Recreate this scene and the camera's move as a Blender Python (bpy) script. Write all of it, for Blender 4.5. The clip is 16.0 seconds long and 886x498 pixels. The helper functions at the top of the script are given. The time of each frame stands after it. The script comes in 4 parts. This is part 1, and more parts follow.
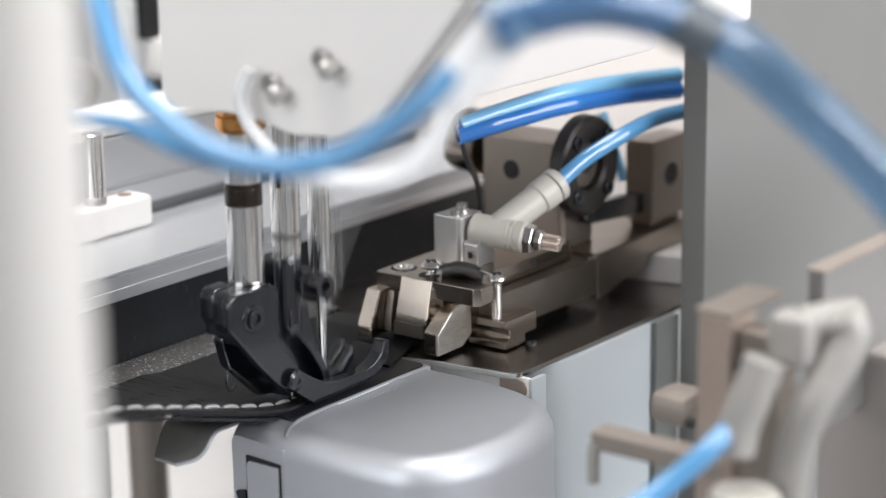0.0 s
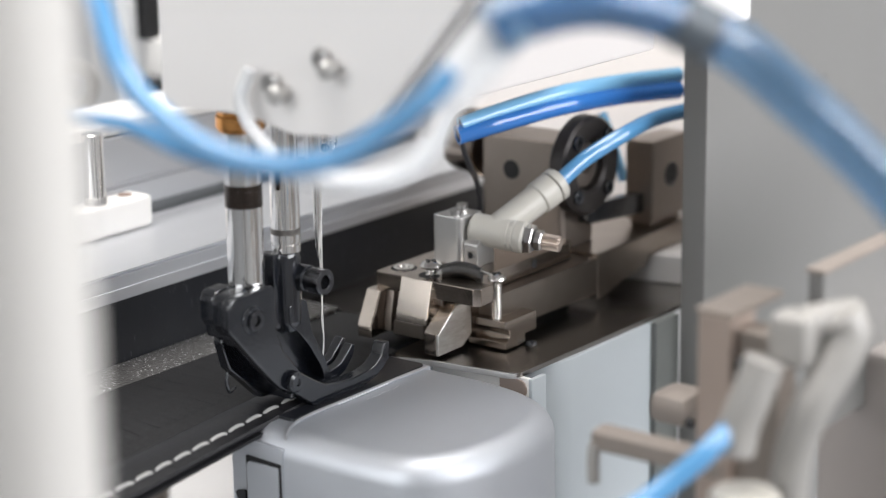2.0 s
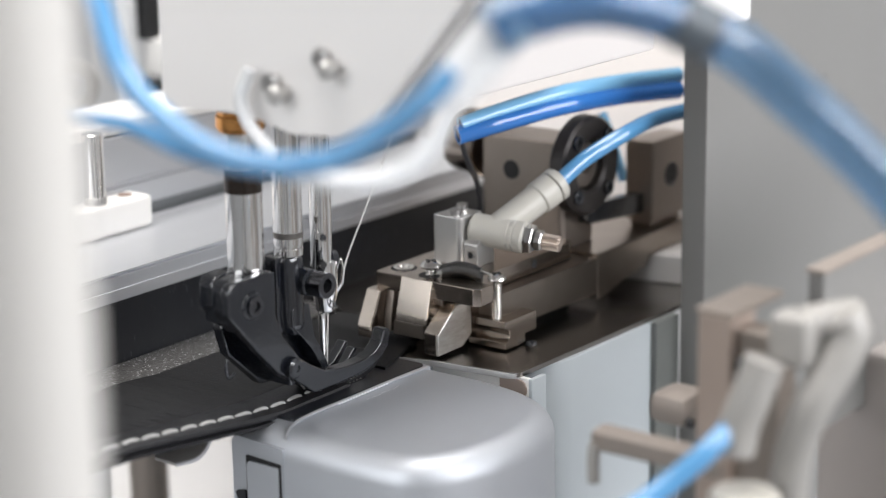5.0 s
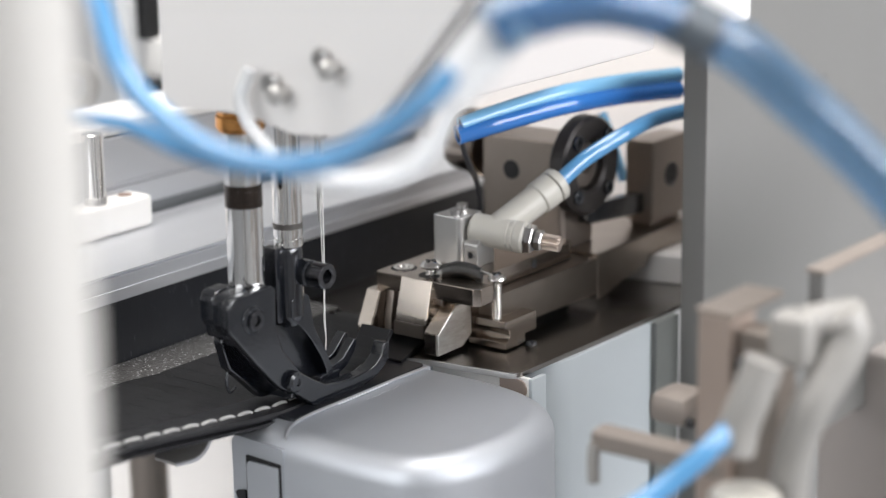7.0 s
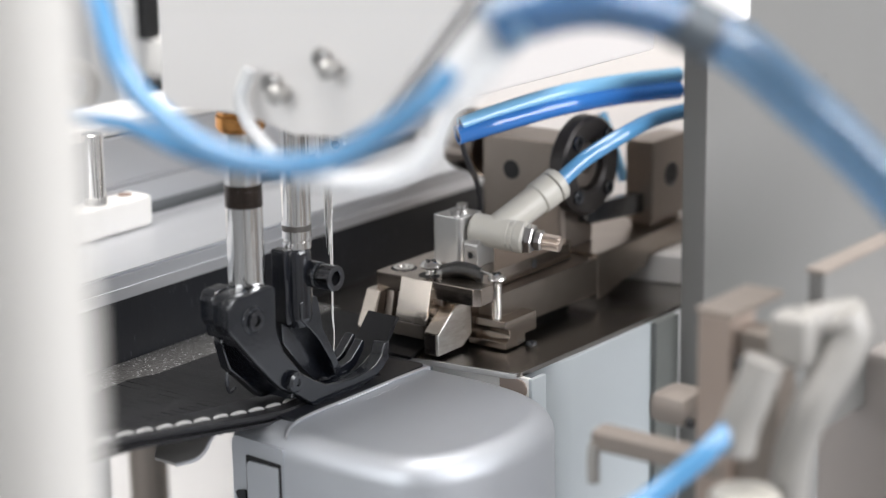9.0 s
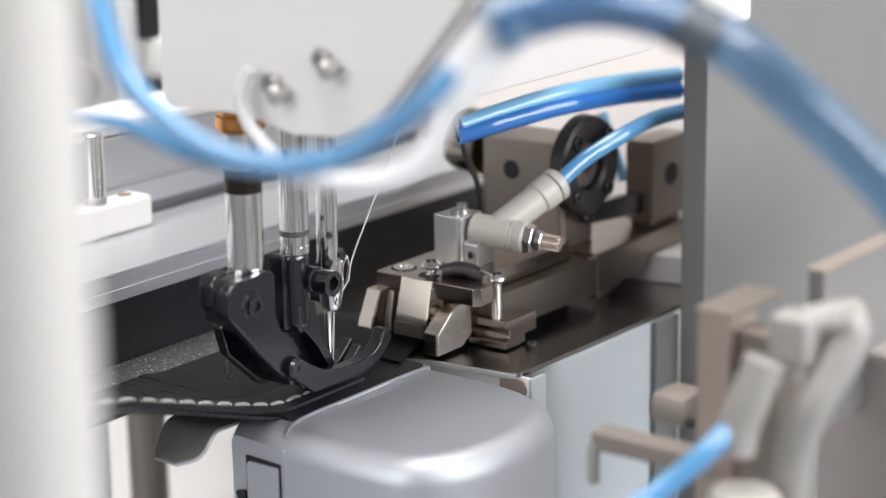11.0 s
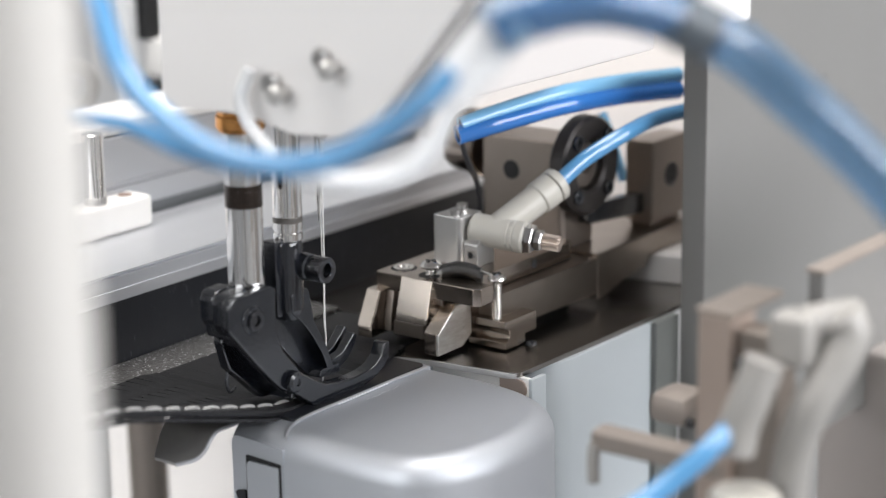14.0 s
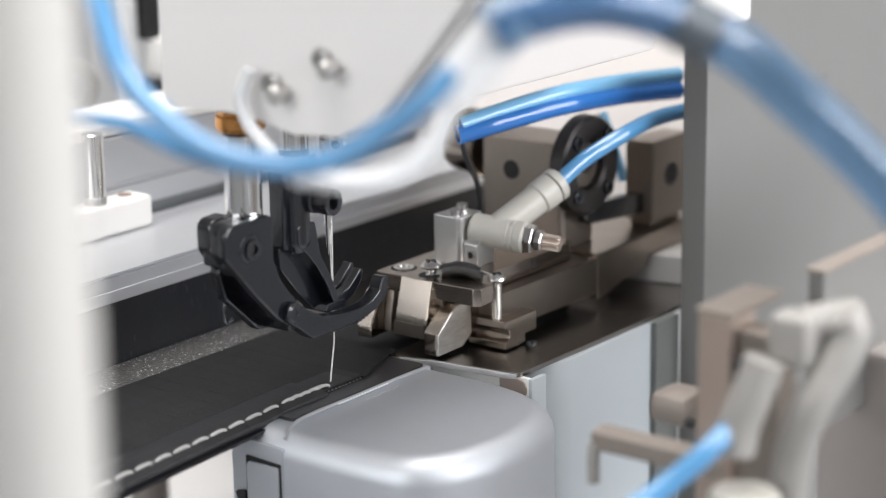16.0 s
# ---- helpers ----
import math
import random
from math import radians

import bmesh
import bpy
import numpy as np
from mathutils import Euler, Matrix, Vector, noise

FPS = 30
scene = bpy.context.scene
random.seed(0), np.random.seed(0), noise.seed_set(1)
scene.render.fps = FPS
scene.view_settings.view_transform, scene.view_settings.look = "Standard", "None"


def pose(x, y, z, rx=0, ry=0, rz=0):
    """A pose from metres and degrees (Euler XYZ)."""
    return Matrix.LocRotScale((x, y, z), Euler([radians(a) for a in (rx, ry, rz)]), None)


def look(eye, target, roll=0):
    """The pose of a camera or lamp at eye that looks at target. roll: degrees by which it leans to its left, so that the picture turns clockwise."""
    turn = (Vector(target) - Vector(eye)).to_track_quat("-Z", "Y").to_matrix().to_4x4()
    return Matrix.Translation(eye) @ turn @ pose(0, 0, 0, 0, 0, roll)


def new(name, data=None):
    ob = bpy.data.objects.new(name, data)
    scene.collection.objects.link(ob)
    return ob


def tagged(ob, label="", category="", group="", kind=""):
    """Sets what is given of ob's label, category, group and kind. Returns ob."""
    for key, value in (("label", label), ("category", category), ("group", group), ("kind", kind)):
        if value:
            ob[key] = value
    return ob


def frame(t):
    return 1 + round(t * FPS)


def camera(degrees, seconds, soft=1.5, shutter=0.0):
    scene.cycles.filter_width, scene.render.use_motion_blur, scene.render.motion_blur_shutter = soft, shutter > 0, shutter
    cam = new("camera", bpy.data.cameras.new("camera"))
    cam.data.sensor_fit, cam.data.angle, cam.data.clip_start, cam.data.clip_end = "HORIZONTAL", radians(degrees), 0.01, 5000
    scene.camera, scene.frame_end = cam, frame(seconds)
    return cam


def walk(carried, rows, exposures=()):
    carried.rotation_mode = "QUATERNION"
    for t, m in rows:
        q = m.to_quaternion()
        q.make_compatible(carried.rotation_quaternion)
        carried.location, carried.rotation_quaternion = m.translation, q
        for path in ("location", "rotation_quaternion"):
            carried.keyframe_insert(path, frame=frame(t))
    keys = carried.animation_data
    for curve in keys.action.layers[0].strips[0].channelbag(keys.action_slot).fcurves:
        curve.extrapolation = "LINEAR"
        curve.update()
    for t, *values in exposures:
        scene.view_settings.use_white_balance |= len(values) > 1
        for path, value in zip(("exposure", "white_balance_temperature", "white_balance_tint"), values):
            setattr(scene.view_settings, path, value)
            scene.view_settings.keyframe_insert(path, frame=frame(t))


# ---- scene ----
# All lengths below are in millimetres and scaled by MM when a mesh is made.
# x runs along the sewing direction, y away from the operator, z up; the needle hole is the origin.
MM = 0.001
EYE = Vector((-443.5, -384.2, 197.7)) * MM
AIM = EYE + Vector((0.7653, 0.5894, -0.2588))

cam = camera(23.9, 16.0, soft=1.1, shutter=0.4)
cam.data.dof.use_dof = True
cam.data.dof.focus_distance = 0.616
cam.data.dof.aperture_fstop = 7.2
walk(cam, [(0.0, look(EYE, AIM, -0.87)), (16.0, look(EYE, AIM, -0.87))], exposures=[(0.0, 0.0), (16.0, 0.0)])

# ---- world and light ----
world = bpy.data.worlds.new("world")
scene.world = world
world.use_nodes = True
sky = world.node_tree.nodes.new("ShaderNodeTexSky")
sky.sky_type, sky.sun_disc = "NISHITA", False
sky.sun_elevation, sky.sun_rotation = radians(40), radians(200)
world.node_tree.nodes["Background"].inputs[1].default_value = 0.12
world.node_tree.links.new(sky.outputs[0], world.node_tree.nodes["Background"].inputs[0])


def area_lamp(name, eye, target, w, h, watts, colour):
    data = bpy.data.lights.new(name, "AREA")
    data.shape, data.size, data.size_y, data.energy, data.color = "RECTANGLE", w, h, watts, colour
    ob = new(name, data)
    ob.matrix_world = look(eye, target)
    return ob


# daylight through the two windows of the hall, and the ceiling panel
area_lamp("window_lamp_side", (-1.85, 0.35, 0.75), (0, 0, 0.1), 1.7, 1.3, 21, (1.0, 0.985, 0.97))
area_lamp("window_lamp_front", (0.3, -1.85, 0.75), (0, 0, 0), 1.7, 1.3, 64, (0.965, 0.968, 0.99))
area_lamp("ceiling_lamp", (0.05, 0.1, 1.55), (0.05, 0.1, 0), 1.2, 1.2, 44, (1.0, 0.97, 0.94))


# ---- materials ----
def mat(name, colour, rough=0.5, metal=0.0, vary=0.12, grain=1.0, bump=0.1, big=12.0, stretch=(1, 1, 1), coat=0.0, trans=0.0, sheen=0.0, spots=None, dots=None, spec=0.5):
    """colour with large soft stains, fine grain in gloss and relief; grain and big are sizes in millimetres."""
    m = bpy.data.materials.new(name)
    m.use_nodes = True
    nt = m.node_tree
    b = nt.nodes["Principled BSDF"]
    co = nt.nodes.new("ShaderNodeTexCoord")
    mp = nt.nodes.new("ShaderNodeMapping")
    mp.inputs["Scale"].default_value = stretch
    nt.links.new(co.outputs["Object"], mp.inputs[0])

    def noise_tex(size, detail):
        n = nt.nodes.new("ShaderNodeTexNoise")
        n.inputs["Scale"].default_value, n.inputs["Detail"].default_value = 1000.0 / size, detail
        nt.links.new(mp.outputs[0], n.inputs["Vector"])
        return n
    fine, large = noise_tex(grain, 3.0), noise_tex(big, 4.0)
    mix = nt.nodes.new("ShaderNodeMix")
    mix.data_type = "RGBA"
    mix.inputs[6].default_value = (*[c * (1 - vary) for c in colour], 1)
    mix.inputs[7].default_value = (*[min(1, c * (1 + vary)) for c in colour], 1)
    nt.links.new(large.outputs["Fac"], mix.inputs[0])
    out = mix.outputs[2]
    if spots:
        sp = noise_tex(spots[0], 2.0)
        rm = nt.nodes.new("ShaderNodeMapRange")
        rm.inputs[1].default_value, rm.inputs[2].default_value = spots[1], spots[1] + 0.04
        nt.links.new(sp.outputs["Fac"], rm.inputs[0])
        mx = nt.nodes.new("ShaderNodeMix")
        mx.data_type = "RGBA"
        mx.inputs[7].default_value = (*spots[2], 1)
        nt.links.new(rm.outputs[0], mx.inputs[0])
        nt.links.new(out, mx.inputs[6])
        out = mx.outputs[2]
    if dots:
        vo = nt.nodes.new("ShaderNodeTexVoronoi")
        vo.inputs["Scale"].default_value, vo.inputs["Randomness"].default_value = 1000.0 / dots[0], 0.3
        nt.links.new(mp.outputs[0], vo.inputs["Vector"])
        near = nt.nodes.new("ShaderNodeMath")
        near.operation = "LESS_THAN"
        near.inputs[1].default_value = dots[1]
        nt.links.new(vo.outputs["Distance"], near.inputs[0])
        md = nt.nodes.new("ShaderNodeMix")
        md.data_type = "RGBA"
        md.inputs[7].default_value = (*dots[2], 1)
        nt.links.new(near.outputs[0], md.inputs[0])
        nt.links.new(out, md.inputs[6])
        out = md.outputs[2]
    nt.links.new(out, b.inputs["Base Color"])
    rr = nt.nodes.new("ShaderNodeMapRange")
    rr.inputs[3].default_value, rr.inputs[4].default_value = max(0.02, rough * 0.8), min(1, rough * 1.25)
    nt.links.new(fine.outputs["Fac"], rr.inputs[0])
    nt.links.new(rr.outputs[0], b.inputs["Roughness"])
    b.inputs["Metallic"].default_value = metal
    b.inputs["Specular IOR Level"].default_value = spec
    b.inputs["Coat Weight"].default_value = coat
    b.inputs["Transmission Weight"].default_value = trans
    b.inputs["Sheen Weight"].default_value = sheen
    if bump:
        bp = nt.nodes.new("ShaderNodeBump")
        bp.inputs["Strength"].default_value, bp.inputs["Distance"].default_value = bump, grain * MM * 0.3
        nt.links.new(fine.outputs["Fac"], bp.inputs["Height"])
        nt.links.new(bp.outputs[0], b.inputs["Normal"])
    return m


WHITE = mat("white_enamel", (0.77, 0.75, 0.735), 0.35, vary=0.03, grain=0.8, bump=0.04, big=60)
PALE = mat("pale_warm_enamel", (0.52, 0.495, 0.485), 0.38, vary=0.04, grain=0.8, bump=0.04, big=60)
CREAM = mat("cream_enamel", (0.48, 0.463, 0.44), 0.4, vary=0.04, grain=1.0, bump=0.04, big=50)
GREY_PANEL = mat("light_grey_enamel", (0.180, 0.177, 0.171), 0.45, vary=0.04, grain=0.7, bump=0.05, big=40, spots=(5.0, 0.74, (0.2, 0.2, 0.2)))
BLUE_GREY = mat("blue_grey_enamel", (0.45, 0.485, 0.505), 0.4, vary=0.06, grain=0.8, bump=0.05, big=30)
SILVER = mat("silver_paint", (0.585, 0.605, 0.64), 0.52, metal=0.9, vary=0.05, grain=0.25, bump=0.05, big=30)
CHROME = mat("polished_chrome", (0.84, 0.83, 0.82), 0.10, metal=1.0, vary=0.06, grain=2.0, bump=0.02, big=8, stretch=(1, 1, 0.15))
SCREW = mat("bright_plated_screw", (0.78, 0.76, 0.73), 0.2, metal=1.0, vary=0.1, grain=0.5, bump=0.05, big=3)
STEEL = mat("ground_steel", (0.50, 0.49, 0.48), 0.28, metal=1.0, vary=0.15, grain=0.6, bump=0.1, big=9)
DARK_STEEL = mat("dark_steel_sheet", (0.31, 0.29, 0.272), 0.24, metal=1.0, vary=0.08, grain=0.7, bump=0.012, big=30)
NICKEL = mat("warm_nickel_plate", (0.40, 0.342, 0.295), 0.17, metal=1.0, vary=0.22, grain=0.5, bump=0.03, big=8)
NICKEL_CUT = mat("milled_nickel", (0.88, 0.82, 0.75), 0.30, metal=1.0, vary=0.3, grain=0.9, bump=0.9, big=2, stretch=(0.5, 1, 1.8))
# paler nickel that carries the lit tone of the clamp's slopes
NICKEL_GROUND_LIT = mat("lit_ground_nickel", (0.66, 0.59, 0.52), 0.25, metal=1.0, vary=0.10, grain=0.6, bump=0.02, big=6)
BODY = mat("brown_nickel_body", (0.30, 0.26, 0.225), 0.3, metal=1.0, vary=0.2, grain=0.6, bump=0.05, big=10)
BRONZE_DARK = mat("browned_steel", (0.29, 0.25, 0.22), 0.42, metal=0.9, vary=0.15, grain=0.6, bump=0.1, big=12)
ALU = mat("anodised_aluminium", (0.82, 0.83, 0.84), 0.42, metal=0.12, vary=0.06, grain=0.5, bump=0.08, big=20, stretch=(0.06, 1, 1))
RAIL = mat("satin_rail_aluminium", (0.51, 0.52, 0.54), 0.4, metal=0.6, vary=0.07, grain=0.5, bump=0.08, big=20, stretch=(0.06, 1, 1))
ALU_CAST = mat("aluminium_block", (0.54, 0.53, 0.515), 0.38, metal=0.9, vary=0.08, grain=0.6, bump=0.12, big=6)
BLACKENED = mat("blackened_steel", (0.006, 0.007, 0.010), 0.17, metal=0.0, vary=0.5, grain=1.6, bump=0.10, big=5, spec=0.9, spots=(2.2, 0.70, (0.022, 0.022, 0.025)))


def worn_glint_edges(m, radius, colour):
    """Rubbed bright metal and painted edge highlights on a dark finish, broken up by noise."""
    nt = m.node_tree
    b = nt.nodes["Principled BSDF"]
    base = b.inputs["Base Color"].links[0].from_socket
    bev, geo, dot = nt.nodes.new("ShaderNodeBevel"), nt.nodes.new("ShaderNodeNewGeometry"), nt.nodes.new("ShaderNodeVectorMath")
    bev.samples = 4
    bev.inputs["Radius"].default_value = radius * MM
    dot.operation = "DOT_PRODUCT"
    nt.links.new(bev.outputs[0], dot.inputs[0])
    nt.links.new(geo.outputs["Normal"], dot.inputs[1])
    edge = nt.nodes.new("ShaderNodeMapRange")
    edge.inputs[1].default_value, edge.inputs[2].default_value = 0.985, 0.90
    nt.links.new(dot.outputs["Value"], edge.inputs[0])
    noise = nt.nodes.new("ShaderNodeTexNoise")
    noise.inputs["Scale"].default_value, noise.inputs["Detail"].default_value = 420.0, 3.0
    gap = nt.nodes.new("ShaderNodeMapRange")
    gap.inputs[1].default_value, gap.inputs[2].default_value = 0.46, 0.62
    nt.links.new(noise.outputs["Fac"], gap.inputs[0])
    both = nt.nodes.new("ShaderNodeMath")
    both.operation = "MULTIPLY"
    nt.links.new(edge.outputs[0], both.inputs[0])
    nt.links.new(gap.outputs[0], both.inputs[1])
    mix = nt.nodes.new("ShaderNodeMix")
    mix.data_type = "RGBA"
    mix.inputs[7].default_value = (*colour, 1)
    nt.links.new(both.outputs[0], mix.inputs[0])
    nt.links.new(base, mix.inputs[6])
    nt.links.new(mix.outputs[2], b.inputs["Base Color"])
    nt.links.new(both.outputs[0], b.inputs["Metallic"])


worn_glint_edges(BLACKENED, 0.45, (0.33, 0.34, 0.37))
BLACK_CHROME = mat("black_chrome_screw", (0.13, 0.13, 0.14), 0.18, metal=1.0, vary=0.2, grain=0.6, bump=0.06, big=4)
BLACK = mat("matt_black", (0.008, 0.008, 0.009), 0.55, vary=0.3, grain=0.5, bump=0.1, big=10)
BLACK_WALL = mat("black_brushed_strip", (0.011, 0.012, 0.0145), 0.36, vary=0.35, grain=0.8, bump=0.4, big=6, stretch=(1, 1, 0.12), spots=(0.6, 0.70, (0.07, 0.07, 0.08)))
GRIT = mat("sparkling_black_foam", (0.06, 0.058, 0.056), 0.3, vary=0.6, grain=1.1, bump=1.0, big=3, spots=(1.0, 0.63, (0.7, 0.7, 0.72)))
LEATHER = mat("black_leather", (0.008, 0.008, 0.0088), 0.5, vary=0.3, grain=0.45, bump=0.5, big=7, dots=(1.3, 0.14, (0.06, 0.06, 0.063)), spec=0.24)
LEATHER_EDGE = mat("black_leather_border", (0.010, 0.010, 0.0115), 0.4, vary=0.2, grain=0.6, bump=0.25, big=9, spec=0.34)
STITCH = mat("grey_white_stitch_thread", (0.35, 0.345, 0.335), 0.6, vary=0.2, grain=0.3, bump=0.5, big=2)
THREAD = mat("white_thread", (0.55, 0.54, 0.52), 0.6, vary=0.15, grain=0.3, bump=0.5, big=2)
BRASS = mat("bronze_bush", (0.62, 0.30, 0.10), 0.25, metal=1.0, vary=0.2, grain=0.6, bump=0.1, big=4)
PLASTIC = mat("warm_grey_plastic", (0.46, 0.44, 0.395), 0.42, vary=0.05, grain=0.4, bump=0.08, big=10)
NYLON = mat("white_nylon", (0.82, 0.80, 0.77), 0.5, vary=0.04, grain=0.6, bump=0.05, big=12)
TUBE = mat("blue_polyurethane", (0.10, 0.295, 0.54), 0.15, vary=0.12, grain=1.5, bump=0.03, big=20, coat=0.5, trans=0.2)
TUBE_LIGHT = mat("light_blue_polyurethane", (0.25, 0.57, 0.88), 0.15, vary=0.08, grain=1.5, bump=0.03, big=20, coat=0.6, trans=0.15)
SPRING = mat("grey_spring_steel", (0.22, 0.215, 0.21), 0.3, metal=1.0, vary=0.15, grain=0.5, bump=0.05, big=5)
TONGUE = mat("satin_tongue_steel", (0.33, 0.318, 0.305), 0.36, metal=0.35, vary=0.2, grain=0.6, bump=0.06, big=7)
TUBE_DARK = mat("deep_blue_polyurethane", (0.04, 0.20, 0.60), 0.07, vary=0.08, grain=1.5, bump=0.03, big=20, coat=0.5, trans=0.2)
CLEAR = mat("milky_tube", (0.82, 0.83, 0.84), 0.25, vary=0.05, grain=1.0, bump=0.03, big=20, trans=0.3)
NEAR_TUBE = mat("hazy_blue_polyurethane", (0.19, 0.35, 0.54), 0.22, vary=0.35, grain=1.5, bump=0.03, big=9, coat=0.4, trans=0.8)
GREY_PLASTIC = mat("grey_plastic", (0.29, 0.277, 0.26), 0.42, vary=0.06, grain=0.4, bump=0.08, big=10)
WIRE = mat("black_wire_sheath", (0.02, 0.02, 0.022), 0.4, vary=0.2, grain=0.6, bump=0.1, big=8)
BEIGE = mat("beige_anodised_metal", (0.38, 0.305, 0.26), 0.45, metal=0.5, vary=0.08, grain=0.6, bump=0.08, big=14)
FLANGE = mat("dark_bronze_flange", (0.035, 0.031, 0.03), 0.4, metal=0.5, vary=0.3, grain=0.8, bump=0.1, big=8)
WALL = mat("hall_plaster", (0.50, 0.50, 0.50), 0.8, vary=0.04, grain=6.0, bump=0.1, big=300)
WALL_DARK = mat("dark_reflection_wall", (0.24, 0.245, 0.25), 0.7, vary=0.1, grain=6.0, bump=0.1, big=200)
BROWNED = mat("brown_oxide_steel", (0.25, 0.215, 0.19), 0.5, metal=0.3, vary=0.1, grain=0.6, bump=0.06, big=12)
FLOOR = mat("hall_floor", (0.30, 0.31, 0.32), 0.5, vary=0.08, grain=8.0, bump=0.05, big=200)


# ---- mesh tools ----
def bm_join(*bms):
    out = bms[0]
    for b in bms[1:]:
        me = bpy.data.meshes.new("tmp")
        b.to_mesh(me)
        out.from_mesh(me)
        bpy.data.meshes.remove(me)
        b.free()
    return out


def soften(bm, width, segments=2, angle=30):
    if width > 0:
        bm.normal_update()
        edges = [e for e in bm.edges if len(e.link_faces) == 2 and e.calc_face_angle(0) > radians(angle)]
        bmesh.ops.bevel(bm, geom=edges, offset=width, segments=segments, profile=0.5, affect="EDGES", clamp_overlap=True)
    return bm


def box(x0, x1, y0, y1, z0, z1, r=0.4):
    bm = bmesh.new()
    bmesh.ops.create_cube(bm, size=1, matrix=Matrix.LocRotScale(((x0 + x1) / 2, (y0 + y1) / 2, (z0 + z1) / 2), None, (x1 - x0, y1 - y0, z1 - z0)))
    return soften(bm, r)


def prism(profile, axis, a, b, r=0.4, segments=2):
    """A closed profile drawn in the two other axes (in x, y, z order), pulled from a to b along axis."""
    bm = bmesh.new()

    def put(p, s):
        return {"x": (s, p[0], p[1]), "y": (p[0], s, p[1]), "z": (p[0], p[1], s)}[axis]
    lo = [bm.verts.new(put(p, a)) for p in profile]
    hi = [bm.verts.new(put(p, b)) for p in profile]
    bm.faces.new(lo)
    bm.faces.new(hi[::-1])
    n = len(profile)
    for i in range(n):
        bm.faces.new((lo[i], hi[i], hi[(i + 1) % n], lo[(i + 1) % n]))
    bmesh.ops.recalc_face_normals(bm, faces=bm.faces[:])
    return soften(bm, r, segments)


def lathe(rings, p, d, seg=32):
    """Rings of (distance along d, radius) turned round the line from p along d."""
    d = Vector(d).normalized()
    q = d.to_track_quat("Z", "Y")
    bm = bmesh.new()
    loops = []
    for h, r in rings:
        loops.append([bm.verts.new(Vector(p) + q @ Vector((r * math.cos(2 * math.pi * i / seg), r * math.sin(2 * math.pi * i / seg), h))) for i in range(seg)])
    for a, b in zip(loops, loops[1:]):
        for i in range(seg):
            bm.faces.new((a[i], a[(i + 1) % seg], b[(i + 1) % seg], b[i]))
    bm.faces.new(loops[0][::-1])
    bm.faces.new(loops[-1])
    bmesh.ops.recalc_face_normals(bm, faces=bm.faces[:])
    return bm


def rod(p, q, r, c=0.3, seg=32):
    n = (Vector(q) - Vector(p)).length
    return lathe([(0, r - c), (c, r), (n - c, r), (n, r - c)], p, Vector(q) - Vector(p), seg)


def ring(p, d, r_in, r_out, h, c=0.2, seg=32):
    """A tube section with a through hole."""
    d = Vector(d).normalized()
    q = d.to_track_quat("Z", "Y")
    bm = bmesh.new()
    prof = [(0, r_in + c), (0, r_out - c), (c, r_out), (h - c, r_out), (h, r_out - c), (h, r_in + c), (h - c, r_in), (c, r_in)]
    loops = [[bm.verts.new(Vector(p) + q @ Vector((r * math.cos(2 * math.pi * i / seg), r * math.sin(2 * math.pi * i / seg), z))) for i in range(seg)] for z, r in prof]
    for k in range(len(loops)):
        a, b = loops[k], loops[(k + 1) % len(loops)]
        for i in range(seg):
            bm.faces.new((a[i], a[(i + 1) % seg], b[(i + 1) % seg], b[i]))
    bmesh.ops.recalc_face_normals(bm, faces=bm.faces[:])
    return bm


def smooth_line(points, steps=10):
    """A rounded line through the points."""
    pts = [Vector(p) for p in points]
    pts = [pts[0] * 2 - pts[1]] + pts + [pts[-1] * 2 - pts[-2]]
    out = []
    for a, b, c, d in zip(pts, pts[1:], pts[2:], pts[3:]):
        for k in range(steps):
            t = k / steps
            out.append(0.5 * (2 * b + (c - a) * t + (2 * a - 5 * b + 4 * c - d) * t * t + (3 * b - a - 3 * c + d) * t ** 3))
    return out + [pts[-2]]


def sweep(points, r, seg=20, steps=10, r_in=None):
    """A round hose along a rounded line; with r_in it is hollow at its ends."""
    line = smooth_line(points, steps) if steps > 1 else [Vector(p) for p in points]
    bm = bmesh.new()
    loops, side = [], None
    for i, p in enumerate(line):
        d = (line[min(i + 1, len(line) - 1)] - line[max(i - 1, 0)]).normalized()
        side = (d.orthogonal() if side is None else side - d * side.dot(d)).normalized()
        other = d.cross(side)
        loops.append([bm.verts.new(p + r * (math.cos(2 * math.pi * k / seg) * side + math.sin(2 * math.pi * k / seg) * other)) for k in range(seg)])
    for a, b in zip(loops, loops[1:]):
        for k in range(seg):
            bm.faces.new((a[k], a[(k + 1) % seg], b[(k + 1) % seg], b[k]))
    for loop, p, flip in ((loops[0], line[0], 1), (loops[-1], line[-1], -1)):
        if r_in:
            inner = [bm.verts.new(p + (v.co - p) * r_in / r) for v in loop]
            for k in range(seg):
                bm.faces.new((loop[k], loop[(k + 1) % seg], inner[(k + 1) % seg], inner[k]))
            deep = line[2] if flip > 0 else line[-3]
            core = [bm.verts.new(v.co + deep - p) for v in inner]
            for k in range(seg):
                bm.faces.new((inner[k], inner[(k + 1) % seg], core[(k + 1) % seg], core[k]))
            bm.faces.new(core)
        else:
            bm.faces.new(loop)
    bmesh.ops.recalc_face_normals(bm, faces=bm.faces[:])
    return bm


